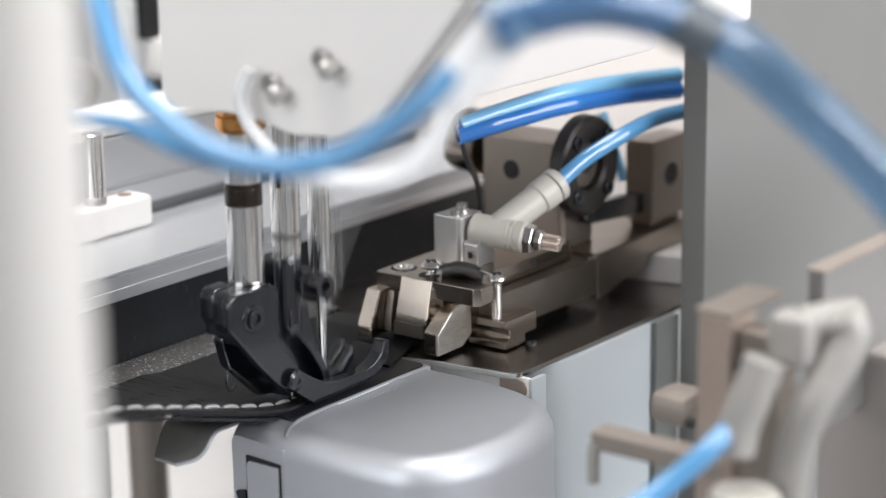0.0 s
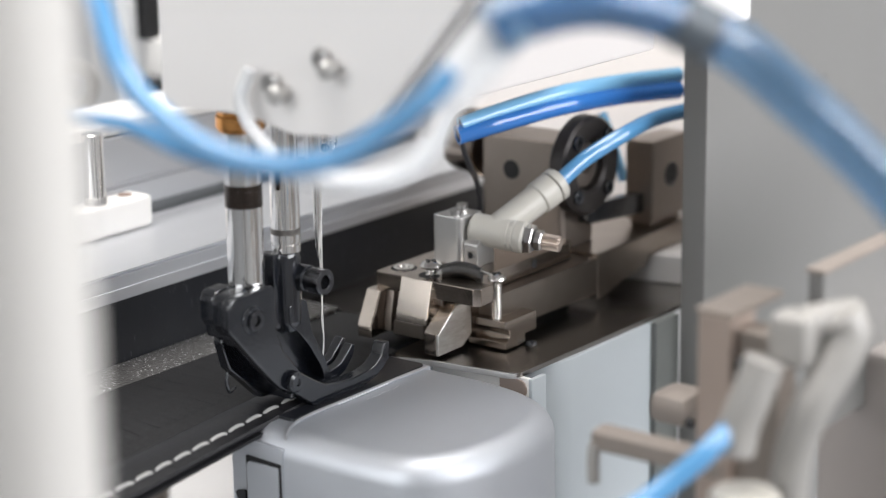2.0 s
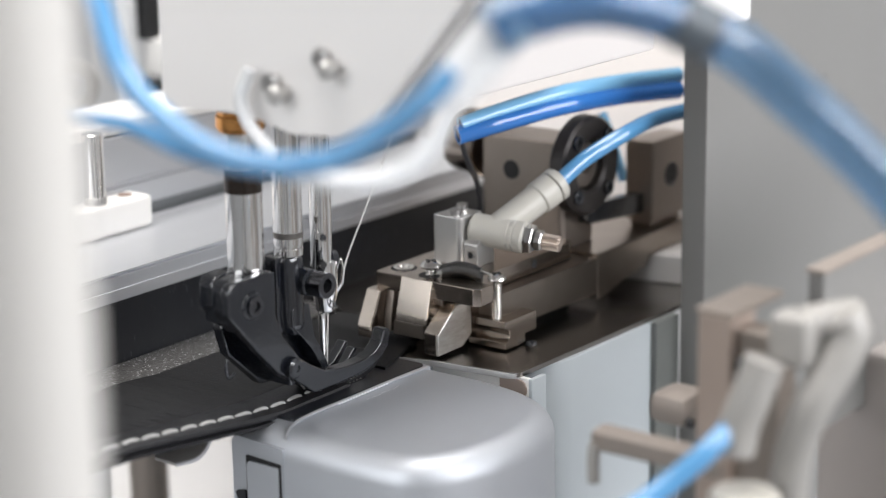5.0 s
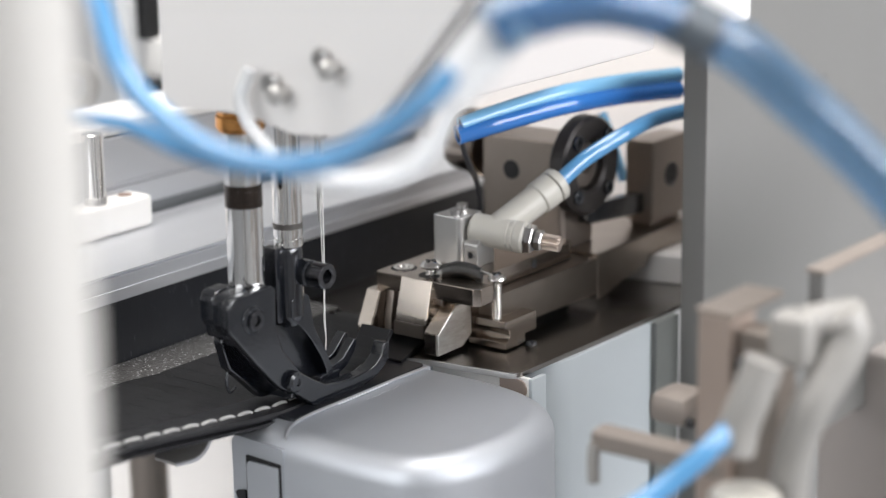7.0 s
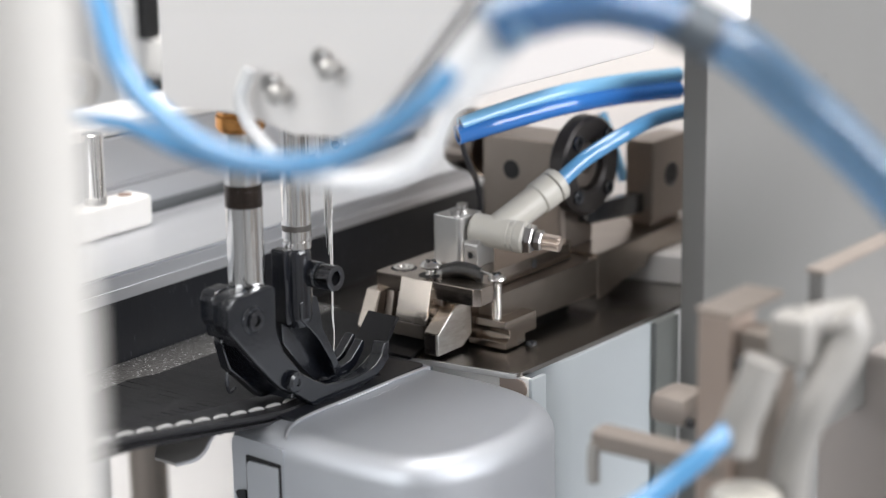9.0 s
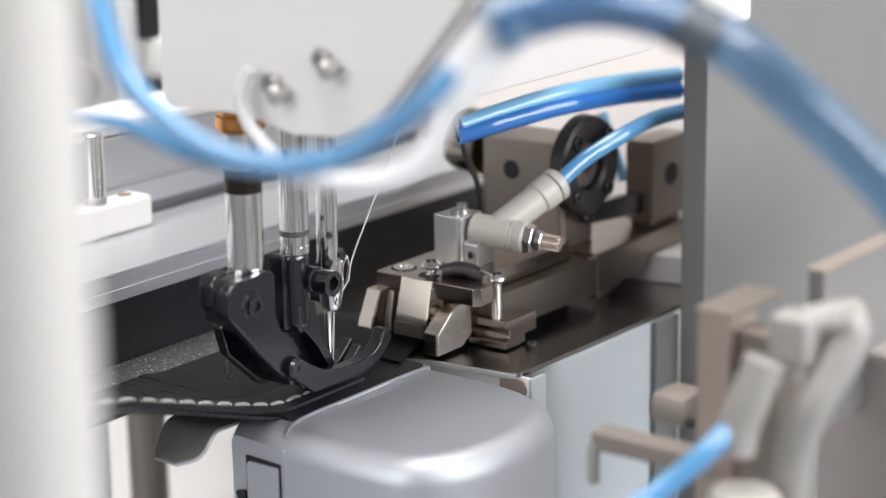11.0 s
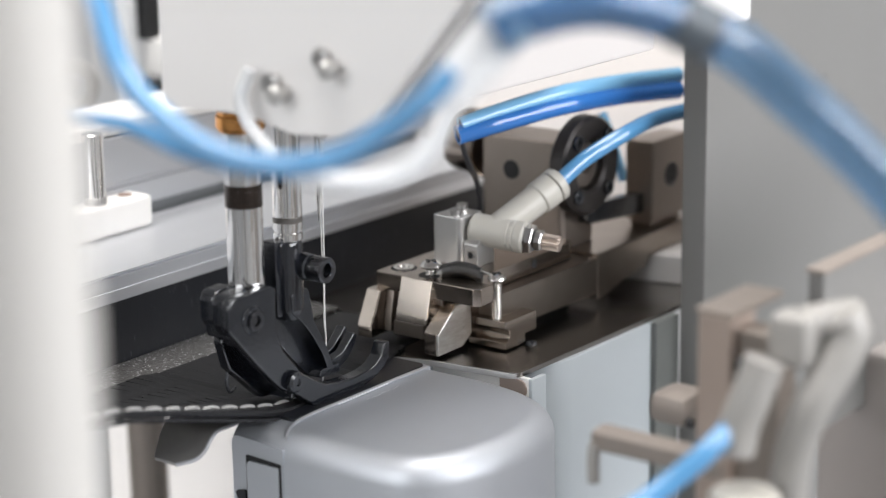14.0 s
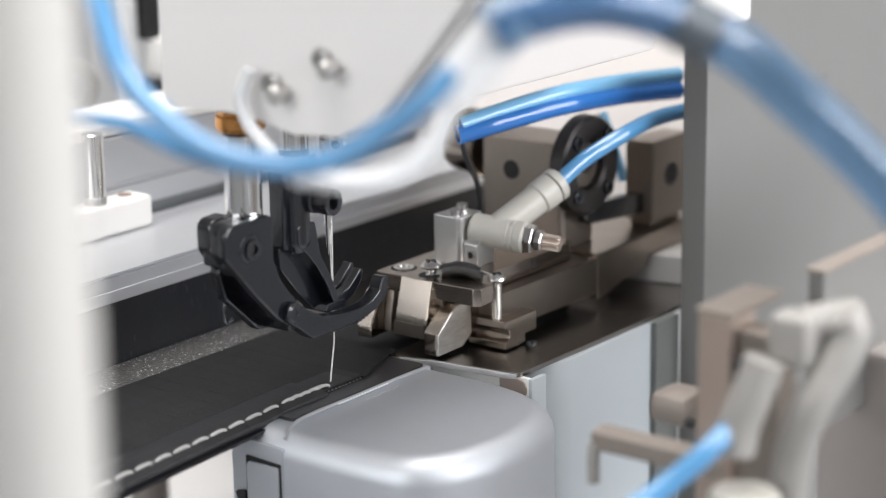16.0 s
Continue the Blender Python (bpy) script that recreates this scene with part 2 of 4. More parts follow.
def rounded(corners, seg=6):
    """A plan outline from corners (x, y, radius), each one rounded."""
    out, n = [], len(corners)
    for i, (x, y, r) in enumerate(corners):
        p = Vector((x, y))
        a = (Vector(corners[i - 1][:2]) - p).normalized()
        b = (Vector(corners[(i + 1) % n][:2]) - p).normalized()
        if r <= 0.01:
            out.append(tuple(p))
            continue
        half = max(0.02, math.acos(max(-1, min(1, a.dot(b)))) / 2)
        c = p + (a + b).normalized() * (r / math.sin(half))
        s, e = p + a * (r / math.tan(half)) - c, p + b * (r / math.tan(half)) - c
        sweep_angle = s.angle_signed(e) if s.length > 1e-9 and e.length > 1e-9 else 0.0
        for k in range(seg + 1):
            turn = -sweep_angle * k / seg
            out.append((c.x + s.x * math.cos(turn) - s.y * math.sin(turn), c.y + s.x * math.sin(turn) + s.y * math.cos(turn)))
    return out


def thing(name, at, label, category, group="", kind=""):
    ob = new(name)
    ob.location = Vector(at) * MM
    ob.empty_display_size = 0.005
    return tagged(ob, label, category, group, kind)


def origin_of(ob):
    p = Vector()
    while ob:
        p += ob.location
        ob = ob.parent
    return p


def part(name, bm, material, parent=None, label="", at=None, flat=True):
    """Links a bmesh, drawn in millimetres in the place, as one mesh object; under a parent it becomes its part. at: its own origin."""
    base = Vector(at) * MM if at is not None else (origin_of(parent) if parent else Vector())
    me = bpy.data.meshes.new(name)
    bmesh.ops.scale(bm, vec=(MM, MM, MM), verts=bm.verts)
    bmesh.ops.translate(bm, vec=-base, verts=bm.verts)
    bm.to_mesh(me)
    bm.free()
    me.polygons.foreach_set("use_smooth", [True] * len(me.polygons))
    me.set_sharp_from_angle(angle=radians(32))
    me.materials.append(material)
    ob = new(name, me)
    if flat:
        wn = ob.modifiers.new("even_normals", "WEIGHTED_NORMAL")
        wn.keep_sharp, wn.weight = True, 90
    ob.parent = parent
    ob.location = base - (origin_of(parent) if parent else Vector())
    return tagged(ob, label)


def structure(name, bm, material, label, category):
    return tagged(part(name, bm, material), label, category, kind="structure")


def hex_socket_screw(name, p, d, r, h, material, parent, label=""):
    """A cap screw whose head ends at p and faces along d, with a hexagon socket."""
    d = Vector(d).normalized()
    head = ring(Vector(p) - d * h, d, r * 0.52, r, h, r * 0.08, 24)
    floor_ = lathe([(0, r * 0.6), (h * 0.5, r * 0.55)], Vector(p) - d * h, d, 6)
    return part(name, bm_join(head, floor_), material, parent, label)


def cross_screw(name, p, r, h, length, material, parent, label=""):
    """A pan-head screw standing upright with its head's top at p; the shaft goes down with thread ridges."""
    x, y, z = p
    head = lathe([(0, r * 0.9), (h * 0.25, r), (h * 0.6, r * 0.86), (h * 0.85, r * 0.6), (h, r * 0.2)], (x, y, z - h), (0, 0, 1), 28)
    ridges = []
    pitch, rs = 0.75, r * 0.54
    k = 0
    while k * pitch < length:
        ridges += [(k * pitch, rs), (k * pitch + pitch / 2, rs * 0.78)]
        k += 1
    shaft = lathe(ridges, (x, y, z - h), (0, 0, -1), 18)
    ob = part(name, bm_join(head, shaft), material, parent, label)
    cross = bm_join(box(x - r * 0.55, x + r * 0.55, y - r * 0.1, y + r * 0.1, z - h * 0.25, z + 0.06, 0), box(x - r * 0.1, x + r * 0.1, y - r * 0.55, y + r * 0.55, z - h * 0.25, z + 0.05, 0))
    part("recess", cross, BLACK, ob, "dark cross recess")
    return ob


# ---- the hall round the machine ----
def hall():
    t = 60
    structure("floor", box(-2000, 2000, -2000, 2000, -960, -900, 0), FLOOR, "pale grey smooth factory floor", "floor")
    structure("ceiling", box(-2000, 2000, -2000, 2000, 1600, 1660, 0), WALL, "plain white hall ceiling", "ceiling")
    structure("wall_east", box(2000, 2000 + t, -2000, 2000, -900, 1600, 0), WALL, "plain white plaster wall of the hall", "wall")
    structure("wall_north", box(-2000, 2000, 2000, 2000 + t, -900, 1600, 0), WALL, "plain white plaster wall behind the machine", "wall")
    # walls with a window opening each
    west = bm_join(box(-2060, -2000, -2000, 2000, -900, 50, 0), box(-2060, -2000, -2000, 2000, 1450, 1600, 0), box(-2060, -2000, -2000, -550, 50, 1450, 0), box(-2060, -2000, 1250, 2000, 50, 1450, 0))
    # out of view; its dark grey is there to deepen reflections in the metal
    structure("wall_west", west, WALL_DARK, "unseen dark grey wall with a window opening, added to darken reflections", "wall")
    south = bm_join(box(-2000, 2000, -2060, -2000, -900, 50, 0), box(-2000, 2000, -2060, -2000, 1450, 1600, 0), box(-2000, -600, -2060, -2000, 50, 1450, 0), box(1200, 2000, -2060, -2000, 50, 1450, 0))
    structure("wall_south", south, WALL, "white plaster wall with a window opening", "wall")


# ---- machine body ----
def machine_head():
    th = thing("sewing_machine", (0, 0, 88), "white enamelled sewing machine head casing above the needle", "sewing machine")
    part("casing", prism(rounded([(-45, 17, 3), (-45, -50, 9), (104, -50, 9), (104, 48, 4), (0, 48, 3), (0, 17, 1)]), "z", 90, 260, 2.0), PALE, th)
    part("end_cap", box(112, 144, -58, -53.4, 93.5, 240, 2.0), WHITE, th)
    part("bottom_plate", box(-42, 94, -44, 14, 88.6, 90.1, 0.3), PALE, th)
    fc = thing("face_cover", (-122, -100, 110), "white enamelled face cover with two bright knobs", "machine cover")
    part("plate", prism(rounded([(-62.5, 230, 0.5), (-62.5, 110.5, 4), (-86, 111.5, 4), (-100, 108.6, 4), (-112, 109.4, 5), (-121, 113.5, 5), (-147, 143, 5), (-190, 230, 0.5)]), "x", -125, -119, 1.2), WHITE, fc)
    # dark strip painted in for the soft shade beside the plate's edge
    part("edge_shade_strip", prism([(-121.6, 112.6), (-148, 142.4), (-191.5, 230), (-195.5, 230), (-151, 140.6), (-123.4, 110.6)], "x", -121.8, -119.4, 0.3), mat("grey_edge_shade", (0.13, 0.125, 0.12), 0.6, vary=0.1), fc, "dark grey strip painting in the shade along the edge")
    for y, z in ((-97.0, 117.6), (-111.0, 124.2)):
        k = part("knob", lathe([(0, 1.5), (2, 1.5), (2.2, 1.8), (2.8, 2.1), (4.2, 2.1), (5.0, 1.4)], (-125, y - 1.7, z - 0.2), (-1, 0, 0), 24), ALU_CAST, fc, "bright turned metal knob")
        part("collar", lathe([(0, 2.1), (0.6, 2.4), (1.6, 2.4), (2.0, 1.8)], (-125.2, y + 1.4, z + 1.4), (-1, 0, 0), 24), STEEL, k, "grey steel collar")
    part("thread_lever", sweep([(-128, -91.5, 122), (-129, -89.5, 116), (-129, -92, 110), (-129, -98, 105)], 1.5, 12), CLEAR, fc, "milky curved lever")
    fc.location = EYE + 1.2 * (fc.location - EYE)
    fc.scale = (1.2, 1.2, 1.2)


def presser_bush():
    th = thing("presser_bar_bush", (-34, 0, 80), "copper-coloured bronze bush round the presser bar", "bush")
    part("sleeve", ring((-34, 0, 82.2), (0, 0, 1), 5.3, 6.4, 8.0, 0.4), BRASS, th)
    part("flange", ring((-34, 0, 83.0), (0, 0, 1), 5.2, 6.9, 4.2, 0.5), BRASS, th)


def bed_cover():
    th = thing("bed_cover", (0, -30, -120), "silver-painted rounded metal cover of the machine bed", "machine cover")
    bm = bmesh.new()
    r = 7.5
    # edge of the flat top in plan: straight beside the latch, a soft corner, then a long curve to the far side
    rim = smooth_line([(-32.5, 2.6, 0), (-32.5, -14, 0), (-32.4, -32, 0), (-31.9, -47, 0), (-30.0, -55.4, 0), (-22.5, -60.8, 0), (-9.5, -64.0, 0), (6, -63.6, 0), (19.4, -57.4, 0), (25.6, -46.4, 0), (27.4, -33, 0), (27.4, -15, 0), (27.4, 4, 0)], 6)
    n = len(rim)
    sides = []
    for i, p in enumerate(rim):
        d = (rim[min(i + 1, n - 1)] - rim[max(i - 1, 0)]).normalized()
        sides.append(Vector((d.y, -d.x, 0)) if i not in (0, n - 1) else Vector((-1 if i == 0 else 1, 0, 0)))
    levels = [(-0.6 - r * (1 - math.cos(a)), r * math.sin(a)) for a in [math.pi / 2 * k / 9 for k in range(10)]] + [(-40, r + 0.3), (-125, r + 1.0)]
    loops = [[bm.verts.new((p.x + v.x * out, p.y + v.y * out, z)) for p, v in zip(rim, sides)] for z, out in levels]
    for a, b in zip(loops, loops[1:]):
        for k in range(n):
            bm.faces.new((a[k], a[(k + 1) % n], b[(k + 1) % n], b[k]))
    bm.faces.new(loops[0])
    bm.faces.new(loops[-1])
    bmesh.ops.recalc_face_normals(bm, faces=bm.faces[:])
    part("shell", bm, SILVER, th)
    part("side_plate", prism(rounded([(2.7, -3.8, 2.5), (-16.6, -4.8, 0.3), (-16.6, -19.4, 0.3), (2.2, -18.2, 0.8)]), "x", -40.25, -39.0, 0.12), SILVER, th)
    part("latch_gap", prism(rounded([(-2.9, -8.9, 0.5), (-15.9, -9.3, 0.5), (-15.9, -62, 0.3), (-2.9, -62, 0.3)]), "x", -40.5, -39.5, 0), BLACK, th, "black gap round the latch door")
    part("latch_door", prism(rounded([(-3.4, -10.2, 2.0), (-15.2, -10.4, 0.4), (-15.2, -62, 0.4), (-3.4, -62, 0.4)]), "x", -41.0, -39.6, 0.3), SILVER, th)
    part("catch", prism(rounded([(1.4, -20.4, 0.8), (-2.6, -19.4, 0.8), (-2.6, -24.0, 0.5), (0.2, -24.5, 0.5)]), "x", -40.9, -39.2, 0.3), BLACKENED, th, "dark catch below the side plate")
    part("scuff", bm_join(*[box(-3 + 2.3 * k, -1.9 + 2.3 * k + 0.6 * (k % 2), -16.4 - 0.25 * (k % 3), -16.2 - 0.25 * (k % 3), -0.6, -0.57, 0) for k in range(7)]), ALU, th, "fine bright scuff marks")


def needle_plate():
    th = thing("needle_plate", (0, 0, -0.6), "dark polished steel needle plate with a fine toothed edge", "needle plate")
    outline = rounded([(-30, 14, 0.5), (-30, -12.4, 1.0), (-27, -11.7, 4), (30.5, -12.2, 2.5), (30.5, 14, 0.5)], 8)
    part("plate", prism(outline, "z", -1.4, 0.35, 0.3), mat("polished_black_steel", (0.012, 0.013, 0.016), 0.3, metal=0.0, vary=0.25, grain=0.8, bump=0.015, big=7), th)
    lip = [(-38.6, -16.4, -2.0), (-37.0, -15.4, -1.4), (-34, -13.9, -0.8), (-28.3, -12.7, -0.2), (-20, -12.5, 0.0), (-10, -12.7, 0.0), (0, -12.8, 0.0), (14, -12.8, 0.0), (26, -13.2, 0.0), (29, -13.2, -0.1)]
    part("lip", sweep(lip, 0.55, 10), mat("satin_lip_steel", (0.60, 0.61, 0.63), 0.36, metal=0.9, vary=0.1), th, "bright rounded edge of the plate")
    tooth = box(-0.36, 0.36, -0.6, 0.7, 0, 0.55, 0.12)
    first = part("tooth", tooth, ALU, th, "bright steel tooth", at=(0, 0, 0))
    for k in range(18):
        ob = first if k == 0 else new("tooth", first.data)
        ob.parent = th
        ob.location = Vector((-11.6 + 1.27 * k, -12.9, 0.25)) * MM
    line = box(-0.12, 0.12, -3.2, 0, 0, 0.1, 0)
    score = part("score_line", line, ALU_CAST, th, "fine engraved line", at=(0, 0, 0))
    for k in range(11):
        ob = score if k == 0 else new("score_line", score.data)
        ob.parent = th
        ob.location = Vector((-3.0 + 1.3 * k, -8.6, 0.36)) * MM
    part("end_cap", box(27.5, 31.2, -13.3, -9.5, -3.0, -0.1, 0.5), SILVER, th)
    hole = box(-8, 10, -5.5, -1.5, 0.36, 0.42, 0)
    part("feed_slot", hole, BLACK, th, "dark feed slot")
    part("feed_dog", bm_join(*[prism([(-7 + 1.6 * k, 0.2), (-6.2 + 1.6 * k, 0.75), (-5.6 + 1.6 * k, 0.2)], "y", -5, -2, 0.05) for k in range(10)]), STEEL, th, "toothed steel feed dog")


def bed_and_rails():
    # black bed and its sparkling foam strip, black back strip, aluminium rails
    structure("ground_bed", bm_join(box(-28, 76, 8, 66, -3, -0.2, 0.3), box(-110, -28.1, 32.5, 66, -1.4, -0.2, 0.2)), BLACK, "matt black bed under the leather", "machine bed")
    structure("trim_foam", box(-110, 60, 46.5, 63.6, -0.2, 1.2, 0.5), GRIT, "dark sparkling foam strip along the bed", "foam strip")
    structure("wall_strip", box(-110, 175, 64, 68, -4, 20.6, 0.4), BLACK_WALL, "black brushed strip under the aluminium rail", "strip")
    th = thing("guide_rail", (40, 76, 20.6), "silver anodised aluminium guide rail with long grooves", "rail")
    prof = [(63, 20.6), (63, 28.3), (64.4, 28.5), (64.4, 29.3), (63.2, 29.5), (104.0, 29.5), (104.5, 30.2), (105.3, 30.2), (105.3, 27.0), (112, 27.0), (112, 20.6)]
    part("lower_profile", prism(prof, "x", -130, 180, 0.2), RAIL, th)
    # the slot's shade is painted in with a darker grey back face
    part("slot_shadow", box(-130, 180, 108.5, 112, 27.0, 33.6, 0), mat("slot_shade_grey", (0.22, 0.23, 0.24), 0.5, metal=0.6, vary=0.1), th, "back of the slot, its shade put into a darker grey")
    part("upper_profile", prism([(107, 33.6), (107, 41.0), (108.4, 41.3), (108.4, 42.6), (107, 42.9), (107, 58.0), (109, 59.0), (135, 59.0), (135, 33.6)], "x", -130, 186, 0.4), RAIL, th)
    part("scratch_film", prism([(62.6, 21.0), (62.6, 24.4), (63.2, 24.4), (63.2, 21.0)], "x", -130, 180, 0.1), mat("scuffed_aluminium", (0.72, 0.73, 0.75), 0.3, metal=0.7, vary=0.3, grain=0.8, bump=0.3, big=6, stretch=(0.06, 1, 1)), th, "scuffed lower edge of the rail")
    part("cover_strip", box(-130, 186, 107.4, 135, 59.0, 62.6, 0.5), NYLON, th, "white cover strip")
    nb = thing("nylon_block", (-5, 101, 29.5), "white nylon guide block screwed to the rail", "guide block")
    part("block", box(-45, 25, 95.6, 106.8, 29.5, 40.0, 1.6), NYLON, nb)
    part("screw_hole", lathe([(0, 2.4), (0.3, 2.4)], (18.6, 102.0, 39.9), (0, 0, 1), 20), mat("brown_hole", (0.25, 0.17, 0.14), 0.7), nb, "brown countersunk hole")
    rd = thing("guide_rod", (5.6, 101, 40), "polished steel rod standing on the white block", "rod")
    part("shaft", rod((4.6, 101, 40), (4.6, 101, 63), 3.6), CHROME, rd)
    part("foot", ring((4.6, 101, 39.9), (0, 0, 1), 3.5, 3.9, 2.6), STEEL, rd)


def rear_machine_parts():
    # blurred parts behind the post, under the casing
    th = thing("tension_bracket", (-20, 75, 70), "black and white tension bracket with bright screws", "bracket")
    part("plate", box(-60, 2, 96, 102, 70, 190, 1), mat("mid_grey_metal", (0.40, 0.42, 0.44), 0.4, metal=0.6), th)
    part("pillar", box(-8.5, -4.5, 68, 74, 72, 170, 0.8), ALU, th)
    part("black_column", box(-4, 1.5, 64, 76, 97, 170, 0.8), BLACK, th, "black upright")
    part("white_pad", box(-2.6, 5, 60, 68, 86, 97.5, 1), NYLON, th, "white pad")
    part("lower_knuckle", lathe([(0, 2.5), (1, 3.4), (5, 3.4), (6, 2.6)], (-1.5, 66, 83.5), (-0.6, -0.6, 0), 20), BLACKENED, th, "black knuckle")
    for p in ((-4.5, 62, 79.5), (-1, 61, 79.8), (2.5, 60, 75)):
        part("screw_head", lathe([(0, 2.0), (1.2, 2.2), (2.2, 1.2)], p, (-0.7, -0.6, 0.2), 18), CHROME, th)
    ringy = thing("tension_disc", (-40, 70, 84), "pale metal thread tension disc", "disc")
    part("disc", ring((-34, 66, 88), (-0.7, -0.6, 0), 4.0, 8.0, 3.0), GREY_PLASTIC, ringy)


    for far in (th, ringy):
        far.location = EYE + 1.3 * (far.location - EYE)
        far.scale = (1.3, 1.3, 1.3)


def steel_tongue():
    th = thing("guide_tongue", (-50, 8, -6), "bent dark steel guide tongue with a bright rounded edge", "guide tongue")
    # a strip that leaves the bed edge and dips down, seen from its polished side
    bm = bmesh.new()
    shape = [(p.x, p.z) for p in smooth_line([(-31, 0, -3.4), (-39, 0, -3.2), (-44, 0, -3.4), (-47, 0, -5.8), (-50.5, 0, -9.0), (-57, 0, -10.8)], 5)][:25]
    lo, hi = [], []
    for k, (x, z) in enumerate(shape):
        s = k / 24
        front = 5.0 + 4.5 * max(0, (s - 0.7) / 0.3) ** 2.6
        back = 23 - 5.5 * max(0, (s - 0.6) / 0.4) ** 2.4
        lo.append([bm.verts.new((x, front, z)), bm.verts.new((x, back, z))])
        hi.append([bm.verts.new((x - 0.3, front, z + 1.1)), bm.verts.new((x - 0.3, back, z + 1.1))])
    for k in range(24):
        bm.faces.new((hi[k][0], hi[k][1], hi[k + 1][1], hi[k + 1][0]))
        bm.faces.new((lo[k][1], lo[k][0], lo[k + 1][0], lo[k + 1][1]))
        bm.faces.new((lo[k][0], hi[k][0], hi[k + 1][0], lo[k + 1][0]))
        bm.faces.new((hi[k][1], lo[k][1], lo[k + 1][1], hi[k + 1][1]))
    for k in (0, 24):
        bm.faces.new((lo[k][0], lo[k][1], hi[k][1], hi[k][0]))
    bmesh.ops.recalc_face_normals(bm, faces=bm.faces[:])
    part("blade", soften(bm, 0.25, 2, 50), TONGUE, th)
    rim = [(x - 0.15, 4.9 + 4.5 * max(0, (k / 24 - 0.7) / 0.3) ** 2.6, z + 0.5) for k, (x, z) in enumerate(shape)][::3]
    part("rim", sweep(rim, 0.62, 10, 4), RAIL, th, "bright rounded rim")


def side_sheet():
    th = thing("work_sheet", (80, 10, -1.4), "dark brushed steel work sheet with a bright front edge", "sheet")
    outline = rounded([(60, 64, 0.5), (60, 8, 1), (48, 5.0, 3), (31.5, 4.5, 2.5), (36.0, -10.5, 8), (39.6, -39.6, 3.5), (126, -41.5, 0.5), (180, -43, 0.5), (180, 64, 0.5)])
    part("sheet", prism(outline, "z", -1.6, -0.1, 0.35), DARK_STEEL, th)
    lip = [(31.0, 4.2), (35.4, -10.5), (38.6, -35.5), (39.9, -38.6), (40.8, -38.6), (39.6, -35.3), (36.6, -10.5), (32.2, 4.4)]
    part("turned_lip", prism(lip, "z", -2.1, -0.35, 0.3), mat("pale_steel_lip", (0.50, 0.49, 0.48), 0.4, metal=0.8, vary=0.1, grain=0.7, bump=0.04, big=14), th, "pale turned-down lip")
    part("rivet", lathe([(0, 1.9), (0.5, 1.8), (0.9, 1.2)], (66.5, -25.6, -0.1), (0, 0, 1), 18), BLACKENED, th)
    br = thing("sheet_bracket", (38, -35, -20), "light grey bent bracket under the work sheet", "bracket")
    part("web", prism(rounded([(-6, -1.7, 0.3), (-42.5, -1.7, 1), (-42.5, -12, 2), (-38, -9, 4), (-14, -6.5, 3), (-6, -6, 1)]), "x", 41.2, 43.0, 0.3), NYLON, br, "white bracket web")
    part("brown_edge", prism(rounded([(-32, -2.1, 0.3), (-32, -6.0, 0.5), (-40, -8.6, 1), (-42.2, -6, 2), (-41, -2.4, 2)]), "x", 40.6, 41.3, 0.2), BEIGE, br, "brown end of the web")
    part("flange", box(41.2, 49, -43.6, -41.9, -150, -1.7, 0.6), BLUE_GREY, br)
    bd = thing("machine_column", (90, 10, -300), "blue-grey enamelled machine column below the sheet", "machine column")
    part("body", prism(rounded([(50, 40, 1), (50, -41.5, 16), (124.6, -41.5, 14), (124.6, 40, 1)], 10), "z", -300, -1.7, 0.4), BLUE_GREY, bd)
    # darker strip paints in the shaded right side of the column
    part("column_shade_strip", box(111.5, 125.4, -43.6, -41.0, -300, -1.8, 0.3), mat("grey_green_shade", (0.13, 0.137, 0.13), 0.5, vary=0.1), bd, "grey-green strip, the column side's shade put into its colour")


def side_panel():
    th = thing("machine_guard", (260, -48, -300), "thick light grey enamelled upright guard panel", "guard panel")
    part("board", prism([(125, -300), (125, 185), (520, 185), (520, -300)], "y", -53, -44, 0.8), GREY_PANEL, th)
    part("screw", lathe([(0, 0.5), (0.3, 0.45)], (172, -53, 63), (0, -1, 0), 12), BLACKENED, th, "small dark pin")
    part("screw", lathe([(0, 0.5), (0.3, 0.45)], (205, -53, 66), (0, -1, 0), 12), BLACKENED, th, "small dark pin")


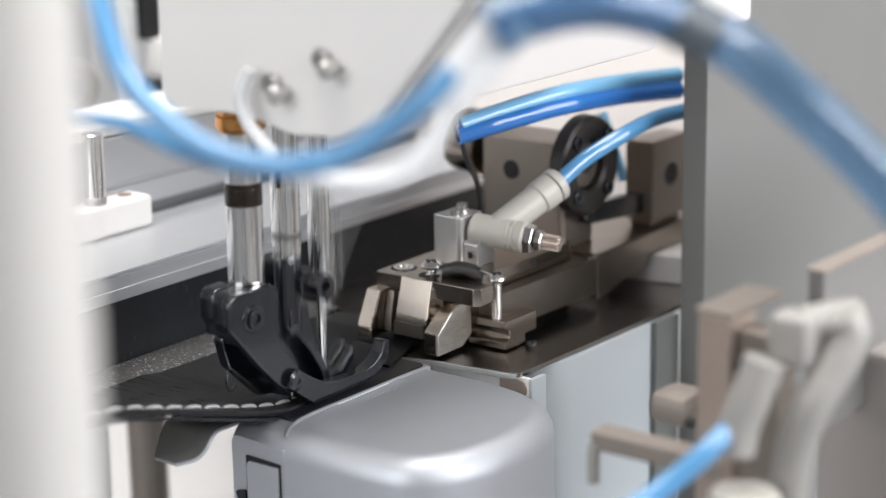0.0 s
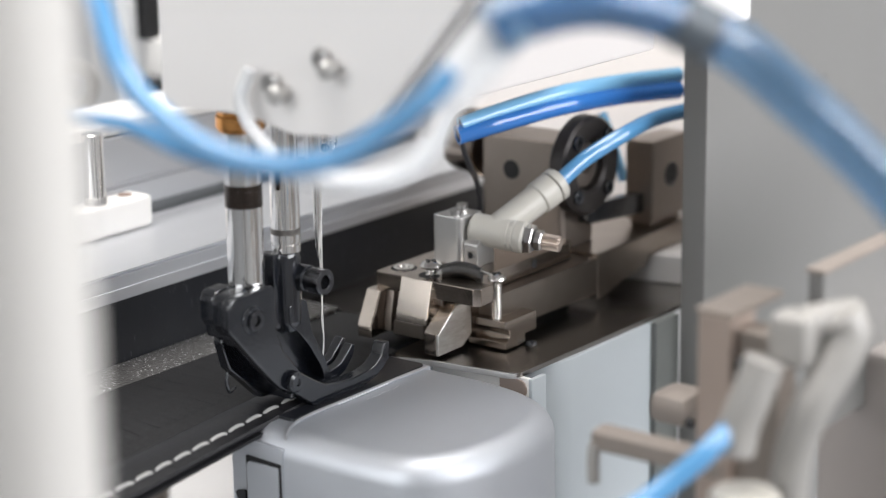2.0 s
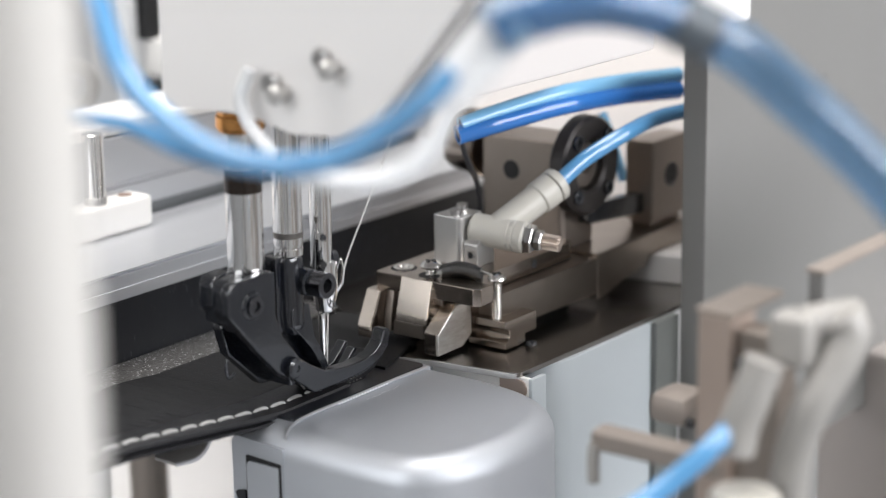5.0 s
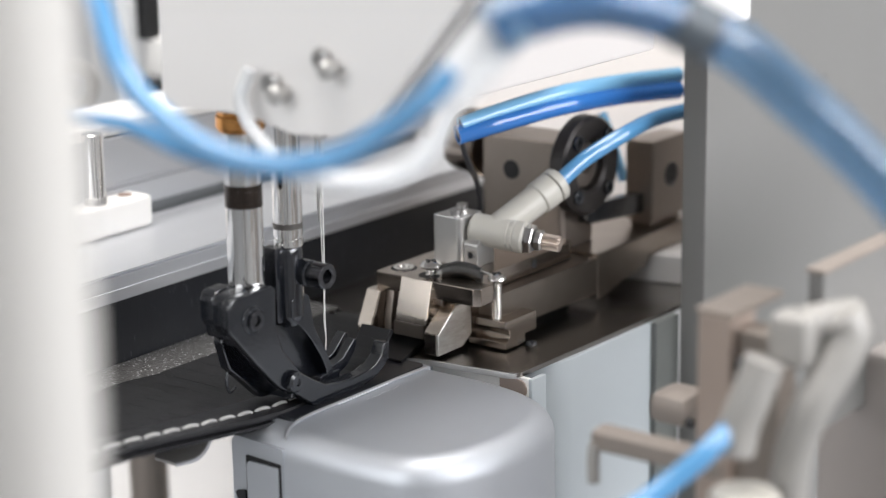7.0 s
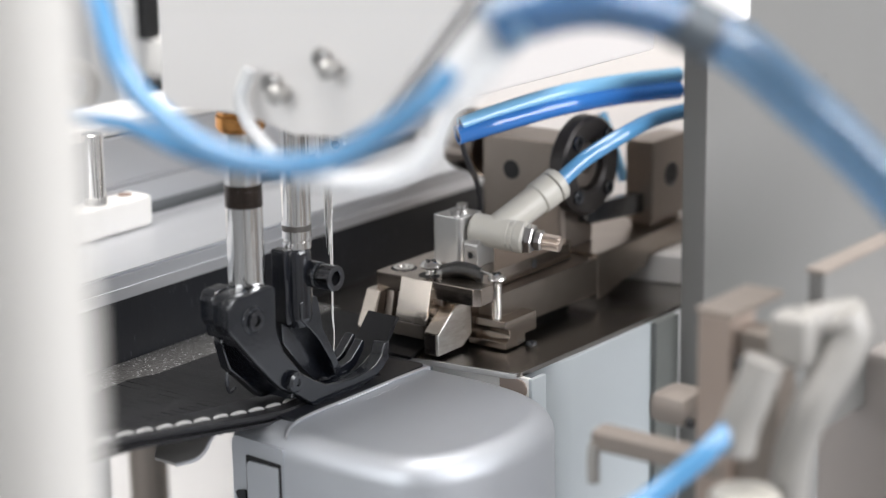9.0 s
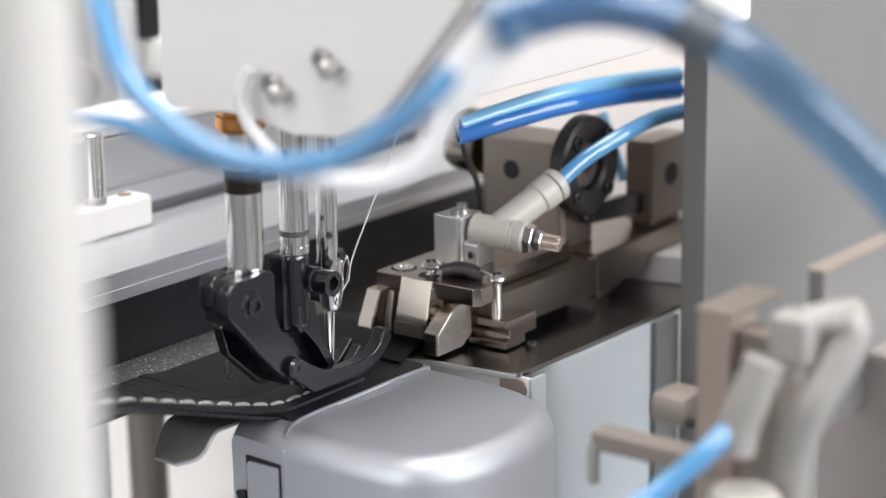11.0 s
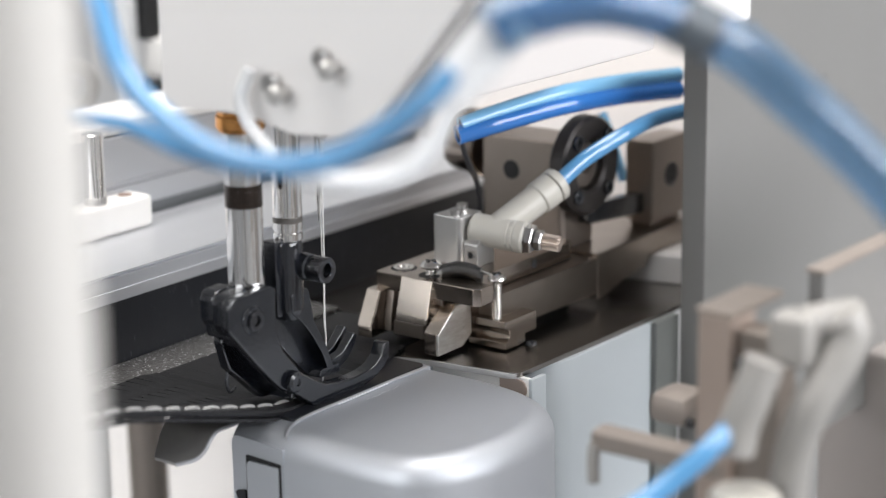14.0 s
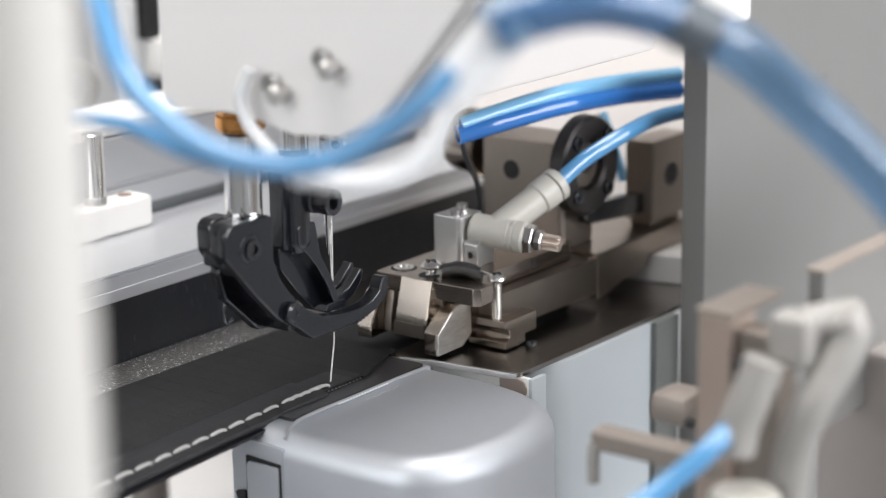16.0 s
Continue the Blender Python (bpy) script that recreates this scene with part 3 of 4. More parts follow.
# ---- the clamp unit on the work sheet ----
def clamp_unit():
    th = thing("clamp_unit", (75, -3, 0), "warm nickel-plated pneumatic clamp with two jaws", "clamp")
    body = prism(rounded([(44, 19, 1), (44, -8, 0.6), (58, -8, 0.6), (58, -19.4, 0.8), (112, -20.6, 1), (112, 19, 1)]), "z", 4.5, 16.6, 0.3)
    part("body", body, BODY, th)
    part("carriage", prism([(112.05, 2.0), (117, 2.6), (127, 4.8), (142, 7.2), (143.5, 10.2), (173, 10.2), (173, 18.2), (112.05, 17.6)], "y", -20.4, 22, 0.6), BODY, th, "dark long carriage")
    # base painted black in place of the shadow under the clamp body
    part("slide_base", box(62, 112, -9, 14, -0.1, 4.5, 0.3), BLACK, th, "slide base, black for the shade under the body")
    part("top_plate", prism(rounded([(42.0, 16.5, 0.8), (42.0, -21.4, 0.8), (43.6, -23.4, 0.5), (50, -23.4, 0.6), (50, -14.6, 1.5), (107, -14.6, 3), (107, 16.5, 1)]), "z", 17.0, 22.5, 0.4), NICKEL, th)
    # bridge with the sloping nose between the jaws
    nose = prism([(38.5, 9.0), (38.5, 11.5), (41.7, 22.45), (47, 22.45), (47, 9.0)], "y", -6.2, 5.8, 0.25)
    part("nose", nose, NICKEL_GROUND_LIT, th)
    part("nose_foot", box(41, 50, -3, 9, 3.5, 8.0, 0.3), BODY, th, "dark lower lip")
    # jaws: flat foot, rising back, ground top whose lit tone is painted paler
    jaw = [(36.0, 1.2), (36.0, 7.9), (45.0, 15.0), (47.5, 16.2), (59, 16.2), (59, 4.5), (50, 2.6), (45.5, 1.0)]
    front = part("jaw", prism(jaw, "y", -11.6, -7.2, 0.25), NICKEL, th, "milled clamping jaw")
    part("milled_side", prism([(36.0, 1.2), (36.0, 7.8), (45.0, 14.9), (52.6, 14.8), (53.0, 4.6), (48.5, 1.4)], "y", -12.6, -11.6, 0.2, 1), NICKEL_CUT, front, "bright rough milled side")
    part("lit_ground_top", prism([(36.1, 7.9), (45.0, 15.0), (48.5, 16.25), (48.5, 16.5), (44.9, 15.3), (36.0, 8.2)], "y", -12.4, -7.3, 0.05, 1), NICKEL_GROUND_LIT, front, "ground slope, its lit brightness put into paler nickel")
    part("jaw_shoulder", prism([(41.5, 8.0), (41.5, 12.6), (45.5, 16.1), (58, 16.1), (58, 8.0)], "y", -7.2, -3.4, 0.2), NICKEL, th)
    part("jaw", prism([(34.6, 2.9), (34.6, 6.2), (39.6, 16.9), (48, 16.9), (48, 3.4)], "y", 12.6, 18.0, 0.3), NICKEL, th, "milled clamping jaw")
    # browner than the jaw: the shadowed side is put into the web's colour
    part("jaw_web", prism([(41.0, 4.0), (41.0, 9.0), (43.0, 16.8), (48, 16.8), (48, 4.0)], "y", 9.8, 12.6, 0.3), BRONZE_DARK, th, "set-back web of the jaw, shade put into its colour")
    part("lit_ground_top", prism([(34.5, 6.3), (39.6, 17.0), (47, 17.0), (47, 17.2), (39.4, 17.2), (34.3, 6.5)], "y", 12.8, 17.8, 0.05, 1), NICKEL_GROUND_LIT, th, "ground slope, its lit brightness put into paler nickel")
    # small foot block with a round groove
    foot = prism([(54.6, 7.1)] + [(54.6 + 2.2 * math.sin(math.pi * k / 8), 4.9 + 2.2 * math.cos(math.pi * k / 8)) for k in range(1, 8)] + [(54.6, 2.7), (54.6, 0.6), (65, 0.6), (65, 3.5), (71, 3.5), (71, 9.4), (54.6, 9.4)], "y", -24.4, -10, 0.2)
    part("foot_block", foot, NICKEL, th)
    sc = cross_screw("spring_post", (56.2, -20.0, 24.2), 2.95, 2.4, 13.5, SCREW, th, "bright cross-head screw post")
    sc2 = cross_screw("spring_post", (48.0, -1.0, 27.2), 3.5, 2.2, 3.0, SCREW, th, "bright cross-head screw post")
    part("flush_screw", bm_join(ring((49.5, 11.0, 22.4), (0, 0, 1), 1.9, 3.3, 0.7), lathe([(0, 2.0), (0.3, 2.0)], (49.5, 11.0, 22.4), (0, 0, 1), 6)), SCREW, th, "flush socket screw")
    part("counterbore", ring((49.5, 11.0, 22.42), (0, 0, 1), 3.3, 4.2, 0.12, 0.03), BLACK, th, "dark gap round the screw")
    part("counterbore", ring((48.0, -1.0, 22.42), (0, 0, 1), 1.8, 4.0, 0.12, 0.03), BLACK, th, "dark gap round the post")
    # extension spring between the two posts
    a, b = Vector((48.6, -2.6, 23.9)), Vector((54.6, -16.6, 23.6))
    turns, pts = 21, []
    d = (b - a).normalized()
    side = d.cross(Vector((0, 0, 1))).normalized()
    up = side.cross(d)
    for k in range(turns * 12 + 1):
        s = k / (turns * 12)
        mid = a.lerp(b, 0.08 + 0.86 * s) + Vector((0, 0, 1.6 * math.sin(math.pi * s) - 0.4))
        w = 2 * math.pi * turns * s
        pts.append(mid + 2.15 * (math.cos(w) * side + math.sin(w) * up))
    spring = part("spring", sweep(pts, 0.36, 6, 1), SPRING, th, "grey coiled steel spring")
    part("hook", sweep([a.lerp(b, 0.88) + Vector((0, 0, 1.4)), a.lerp(b, 0.95) + Vector((0, 0, 0.8)), b + Vector((2.2, -1.6, -0.5)), b + Vector((3.2, -3.4, -0.6)), b + Vector((1.2, -5.2, -0.6)), b + Vector((-1.2, -4.0, -0.4))], 0.35, 8), STEEL, spring)
    part("hook", sweep([a.lerp(b, 0.1), a + Vector((-0.4, 0.4, 0.2)), a + Vector((-2.2, 1.6, 0.0))], 0.35, 8), STEEL, spring)
    part("pin_hole", lathe([(0, 1.5), (0.15, 1.5)], (84, -14.55, 20.0), (0, -1, 0), 16), BLACK, th, "small dark hole")
    # valve block and speed controller
    vb = thing("valve_block", (66, 3, 22.5), "small brushed aluminium valve block on the clamp", "valve block")
    part("block", prism(rounded([(61, 8.2, 0.8), (61, -2.6, 2.0), (73, -2.6, 1), (73, 8.2, 1)]), "z", 22.5, 38.0, 0.5), ALU_CAST, vb)
    part("ear", prism([(62.5, 22.5), (62.5, 29.5), (64, 31.0), (70, 31.0), (71.5, 29.5), (71.5, 22.5)], "y", -8.0, -2.6, 0.4), ALU_CAST, vb)
    part("bore", lathe([(0, 1.1), (0.12, 1.1)], (62.4, -5.4, 26.2), (-1, 0, 0), 18), BLACKENED, vb, "dark threaded bore")
    part("bore_ring", ring((62.45, -5.4, 26.2), (-1, 0, 0), 1.1, 1.9, 0.25, 0.08, 20), STEEL, vb, "bright ring round the bore")
    for p in ((63.5, 1.2, 37.8), (69.5, 3.0, 38.2)):
        hex_socket_screw("cap_screw", (p[0], p[1], p[2] + 2.2), (0, 0, 1), 1.75, 2.4, STEEL, vb)
    fc = thing("flow_control_fitting", (70, -10, 34), "beige-grey plastic pneumatic elbow fitting with brass-coloured knob", "fitting")
    p0, ax = Vector((67.5, -2.4, 33.5)), Vector((0.28, -0.93, -0.10)).normalized()
    part("barrel", lathe([(0, 4.6), (0.6, 5.0), (12.5, 5.0), (12.6, 4.8), (13.2, 4.8), (13.3, 5.0), (14.2, 5.0), (14.3, 4.8), (14.9, 4.8), (15.0, 5.0), (17.2, 5.0), (17.8, 4.6)], p0, ax, 40), PLASTIC, fc)
    part("hex_nut", lathe([(17.4, 4.2), (17.8, 4.6), (20.2, 4.6), (20.6, 4.2)], p0, ax, 6), STEEL, fc, "steel hexagon nut")
    part("lock_nut", lathe([(20.9, 2.9), (21.2, 3.3), (23.0, 3.3), (23.4, 2.9)], p0, ax, 6), STEEL, fc, "bright lock nut")
    knurl = lathe([(23.4, 2.3), (23.8, 2.6), (28.8, 2.6), (29.3, 2.2)], p0, ax, 40)
    for i, v in enumerate(knurl.verts):
        rel = v.co - p0
        along = ax * rel.dot(ax)
        if (i % 40) % 4 < 2:
            v.co = p0 + along + (rel - along) * 0.80
    part("knob", knurl, mat("ribbed_knob_metal", (0.55, 0.46, 0.39), 0.36, metal=0.85, vary=0.2, grain=0.4, bump=0.1, big=2), fc, "ribbed warm metal knob")
    arm0, arm = p0 + ax * 7.5, Vector((0.80, -0.30, 0.44)).normalized()
    part("arm", lathe([(0, 4.9), (18.0, 4.9), (18.6, 5.4), (24.4, 5.4)], arm0, arm, 40), PLASTIC, fc)
    part("release_collar", lathe([(24.9, 5.2), (25.2, 5.5), (27.2, 5.5), (28.0, 4.7), (28.0, 3.4)], arm0, arm, 40), PLASTIC, fc)
    end = arm0 + arm * 27.6
    th2 = thing("air_hose", end, "glossy blue air hose plugged into the grey fitting", "hose", "air hoses")
    part("tube", sweep([end, end + arm * 12 + Vector((0, 0, 1)), (117, -27.5, 58), (136, -29, 60.5), (160, -33, 60.5)], 2.6, 20), TUBE, th2)
    up_ = thing("air_hose", (80, 0, 62), "deep blue air hose with an open cut end above the clamp", "hose", "air hoses")
    part("tube", sweep([(72, 6.5, 61.5), (87, -3, 65), (107, -11, 67.4), (132, -17, 67.2), (158, -22, 65.4)], 3.2, 22, 10, 2.3), TUBE_DARK, up_)
    part("bore", lathe([(0, 2.2), (0.1, 2.2)], (72.5, 6.2, 61.7), (-0.83, 0.52, -0.2), 18), BLACK, up_, "dark open end")
    up2 = thing("air_hose", (80, 2, 68), "light blue air hose lying on the darker hose", "hose", "air hoses")
    part("tube", sweep([(73, 6.2, 64.6), (88, -2.4, 68.4), (107, -10, 71.2), (132, -16, 71.4), (160, -21, 70.0)], 2.7, 20, 10, 2.0), TUBE_LIGHT, up2)
    part("bore", lathe([(0, 1.9), (0.1, 1.9)], (73.5, 5.9, 64.8), (-0.83, 0.48, -0.22), 18), BLACK, up2, "dark open end")
    wi = thing("sensor_wire", (76, 5, 40), "thin black sensor wire hanging behind the valve block", "wire")
    part("wire", sweep([(74, 6, 62), (74.5, 6, 57), (78, 6, 50), (84, 8, 44), (86, 8, 36), (86, 9, 26)], 0.9, 12), WIRE, wi)


def rear_actuator():
    th = thing("swing_actuator", (130, 8, 14), "brown steel swing actuator with a dark bronze flange", "actuator")
    part("body", prism(rounded([(108, 24, 2), (108, -9, 2), (127, -9, 2), (127, 24, 2)]), "z", 17.5, 54, 1.0), BRONZE_DARK, th)
    part("cap", lathe([(0, 10), (1, 11), (14, 11), (15, 10)], (118, 26, 47), (0.2, 1, 0.1), 32), NICKEL, th, "round warm metal cap")
    part("bore", lathe([(0, 3.2), (0.15, 3.2)], (107.9, 11.3, 43), (-1, 0, 0), 24), BLACK, th, "dark round bore")
    part("flange", ring((116.5, -8.6, 46), (0, -1, 0), 8.5, 16.5, 6.5, 1.0, 40), FLANGE, th, "dark bronze round flange")
    part("hub", lathe([(0, 7.6), (3.4, 7.6), (4.0, 6.6), (4.0, 3.2), (1.0, 3.0)], (116.5, -8.8, 46), (0, -1, 0), 28), BRONZE_DARK, th)
    for k in range(4):
        a = math.pi / 4 + k * math.pi / 2
        p = Vector((116.5, -15.0, 46)) + 12.8 * (math.cos(a) * Vector((1, 0, 0)) + math.sin(a) * Vector((0, 0, 1)))
        hex_socket_screw("flange_screw", p + Vector((0, -1.4, 0)), (0, -1, 0), 2.4, 2.4, BLACKENED, th)
    part("arm", prism(rounded([(116, 26, 2), (116, 33, 2), (140, 31, 2), (150, 30, 1), (150, 23, 1)]), "y", -14.5, -9.5, 0.8), BLACKENED, th, "dark swing arm")
    pb = thing("pivot_block", (160, -12, 14), "brown plated steel pivot block with a bored hole", "block")
    part("block", box(149.6, 173, -18.0, -6.8, 20.2, 48.2, 0.9), BRONZE_DARK, pb)
    part("foot", box(151.5, 170, -16, -8, 17.8, 20.2, 0.4), BRONZE_DARK, pb)
    part("bore", ring((161.5, -17.9, 35), (0, -1, 0), 3.2, 4.2, 0.5), BLACKENED, pb, "dark bored hole")
    part("bore_floor", lathe([(0, 3.3), (0.1, 3.3)], (161.5, -18.0, 35), (0, -1, 0), 20), BLACK, pb)
    tl = thing("air_hose", (150, -3, 40), "pale blue hose end hanging beside the pivot block", "hose", "air hoses")
    part("tube", sweep([(150, 3, 56), (150, -1.0, 47), (150.5, -3.2, 40), (151, -5.2, 33)], 1.7, 14), TUBE_LIGHT, tl)
    fp = thing("cover_foot", (155, -30, 0), "white enamelled foot block on the work sheet", "block")
    part("block", prism([(143.6, -4), (149, -29), (153, -42), (176, -42), (176, -4)], "z", -0.1, 10.0, 0.8), WHITE, fp)
    wh = thing("rear_cover", (170, 40, 40), "white enamelled rear cover behind the actuator", "cover")
    part("shell", prism([(174, -0.1), (174, 10), (190, 40), (232, 84), (262, 96), (330, 96), (330, -0.1)], "y", -43.5, 106, 2), PALE, wh)
# ---- feet, needle, thread ----
def outer_foot():
    th = thing("presser_assembly", (-34, 0, 0), "blackened steel outer presser foot on a polished bar", "presser foot")
    bar = part("bar", lathe([(0, 4.6), (0.5, 5.15), (80, 5.15)], (-34, 0, 35), (0, 0, 1), 40), CHROME, th, "polished steel presser bar")
    part("oil_ring", bm_join(ring((-34, 0, 61.2), (0, 0, 1), 5.0, 5.24, 4.8, 0.05), ring((-34, 0, 66.0), (0, 0, 1), 5.0, 5.19, 1.6, 0.05)), mat("brown_oil_film", (0.03, 0.022, 0.018), 0.25, metal=0.6, vary=0.5, grain=0.8, bump=0.1, big=3), bar, "dark brown oil ring on the bar")
    # clamp block round the bar, split at its back
    part("clamp_block", prism(rounded([(-45.0, 6.5, 1.5), (-45.0, -4.8, 1.0), (-30.0, -4.8, 1.5), (-30.0, 6.5, 2)]), "z", 25.5, 37.6, 0.7), BLACKENED, th)
    part("clamp_ear", prism(rounded([(-45.6, 38.6, 3), (-37, 39.0, 1.5), (-37, 25.0, 1), (-40, 22.5, 1), (-45.6, 30.0, 2.5)]), "y", 2.2, 7.4, 0.7), BLACKENED, th)
    part("clamp_ear", prism(rounded([(-47.0, 38.4, 3), (-38, 38.8, 1.5), (-38, 25.0, 1), (-42, 22.5, 1), (-47.0, 29.5, 2.5)]), "y", -3.8, 1.4, 0.7), BLACKENED, th)
    plate = rounded([(-50.2, 30.0, 2.5), (-50.2, 39.4, 3.4), (-42.0, 39.0, 2.0), (-33.0, 39.3, 1.6), (-31.0, 38.2, 1.0), (-31.1, 26.0, 3.0), (-28.4, 19.2, 3.0), (-22.4, 12.4, 2.5), (-20.6, 8.0, 2.4), (-25.2, 5.0, 2.6), (-30.4, 8.6, 2.0), (-40.0, 18.4, 4.0)], 5)
    part("front_plate", prism(plate, "y", -8.0, -4.8, 0.75, 3), BLACKENED, th)
    part("rear_arm", prism(rounded([(-43, 25, 2), (-33, 25, 2), (-20, 9, 2), (-21, 2.5, 1.5), (-27, 3.0, 2), (-40, 15, 2)]), "y", 2.5, 6.0, 0.5), BLACKENED, th)
    part("spring_pin", sweep([(-35, 7.0, 14), (-36, 7.5, 9.5), (-35, 7.5, 6.0), (-33, 7.0, 7.0)], 0.5, 8), BLACKENED, th)
    part("screw_boss", lathe([(0, 4.2), (0.5, 4.0), (0.9, 3.6)], (-40.7, -7.9, 31.3), (0, -1, 0), 28), BLACKENED, th)
    hex_socket_screw("clamp_screw", (-40.7, -9.8, 31.3), (0, -1, 0), 2.9, 1.8, BLACK_CHROME, th, "black socket screw")
    part("pivot_pin", lathe([(0, 2.6), (0.5, 3.0), (1.6, 3.0), (2.2, 2.3), (2.2, 1.1), (1.7, 0.8)], (-25.6, -8.2, 9.6), (0, -1, 0), 28), BLACKENED, th)
    sole = [(-28.6, 10.2), (-24.5, 12.6), (-18.5, 8.6), (-13.0, 5.6), (-7.0, 4.5), (-1.0, 4.1), (5, 4.3), (9.2, 5.3), (12.3, 7.4), (13.9, 11.0), (16.3, 10.9), (16.4, 7.8), (14.6, 4.4), (10.8, 2.0), (4, 0.6), (-6, 0.1), (-17.8, 0.1), (-24.0, 4.8), (-28.2, 7.6)]
    part("toe", prism(sole, "y", -9.6, -5.2, 0.5, 3), BLACKENED, th, "slender upturned black toe")
    ser = []
    for k in range(17):
        a = k / 16
        x, z = -8 + 23.5 * a, 0.1 + 5.6 * max(0, (a - 0.4) / 0.6) ** 1.9
        ser.append(prism([(x - 0.5, z + 0.5), (x, z - 0.45), (x + 0.5, z + 0.5)], "y", -9.4, -5.4, 0))
    part("serration", bm_join(*ser), BLACKENED, th, "fine serrated sole")
    part("heel_bar", box(-24, -16, -6, 5.5, 3.0, 6.5, 0.6), BLACKENED, th)
    return th


def inner_foot():
    th = thing("inner_presser_assembly", (-13, 0, 0), "blackened steel inner walking foot on a bright bar", "presser foot")
    bar = part("bar", lathe([(0, 3.8), (0.5, 4.2), (2.5, 4.2), (2.6, 3.8), (3.4, 3.8), (3.5, 4.2), (80, 4.2)], (-13.4, 0, 43.0), (0, 0, 1), 36), CHROME, th, "polished steel bar")
    part("oil_mark", bm_join(ring((-13.4, 0, 48.6), (0, 0, 1), 4.1, 4.28, 1.7, 0.04)), mat("grey_oil_mark", (0.16, 0.15, 0.14), 0.3, metal=0.8, vary=0.6, grain=1.2, bump=0.1, big=2.5), bar, "smudged grey ring")
    part("shank", lathe([(0, 3.6), (2, 4.6), (3, 4.8), (21.5, 4.8), (22.6, 4.3)], (-14.6, 0, 20.6), (0, 0, 1), 32), BLACKENED, th)
    part("shank_rib", prism(rounded([(-21.0, 44.0, 0.6), (-17.6, 44.0, 0.6), (-16.6, 22, 1), (-20.8, 22, 1)]), "y", -1.8, 3.4, 0.5), BLACKENED, th)
    # hollow arm: a curved rib along its leading edge and a deeper web behind it
    part("arm", prism(rounded([(-20.8, 27.0, 1.0), (-9.6, 27.0, 1.5), (-8.0, 19.0, 2), (-3.4, 10.0, 3), (-1.0, 2.8, 0.8), (-1.6, 0.6, 0.4), (-5.8, 0.6, 1.5), (-13.0, 7.5, 4), (-20.0, 16.0, 3)]), "y", 0.6, 4.4, 0.5), BLACKENED, th)
    part("edge_rib", prism(rounded([(-17.6, 29.0, 1.5), (-10.2, 29.0, 1.5), (-8.2, 18.6, 3), (-3.0, 9.6, 3), (0.0, 2.6, 0.5), (-0.6, 0.5, 0.3), (-2.2, 0.6, 0.3), (-4.8, 7.6, 3), (-9.6, 15.0, 3), (-14.0, 20.0, 3), (-17.4, 23.0, 2)]), "y", -4.3, 0.7, 0.9, 3), BLACKENED, th, "rounded rib along the arm")
    part("boss", lathe([(0, 3.4), (1, 3.9), (5.0, 3.9), (5.4, 3.6)], (-11.5, -1.6, 35.6), (0, -1, 0), 28), BLACKENED, th)
    part("nut_ring", lathe([(0, 3.3), (0.4, 3.5), (1.6, 3.5), (2.0, 3.3)], (-11.5, -7.0, 35.6), (0, -1, 0), 28), BLACKENED, th)
    hex_socket_screw("clamp_screw", (-11.5, -12.8, 35.6), (0, -1, 0), 3.75, 4.2, BLACK_CHROME, th, "black socket cap screw")
    part("sole", prism(rounded([(-6.4, 0.6, 0.4), (-5.6, 3.2, 0.8), (2.5, 3.0, 0.3), (2.5, 0.6, 0.3)]), "y", -4.2, 5.2, 0.4), BLACKENED, th)
    toe = [(-2.5, 0.6), (-2.0, 4.6), (1.5, 4.2), (6.0, 5.2), (9.0, 7.6), (11.4, 9.8), (12.6, 9.0), (11.6, 6.0), (8.0, 2.4), (3.5, 0.6)]
    part("toe", prism(toe, "y", -2.6, 0.4, 0.35, 3), BLACKENED, th, "short upturned toe")
    part("toe", prism([(x + 1.2, z + 0.9 * max(0, x / 12)) for x, z in toe], "y", 2.0, 5.2, 0.35, 3), BLACKENED, th, "short upturned toe")
    return th


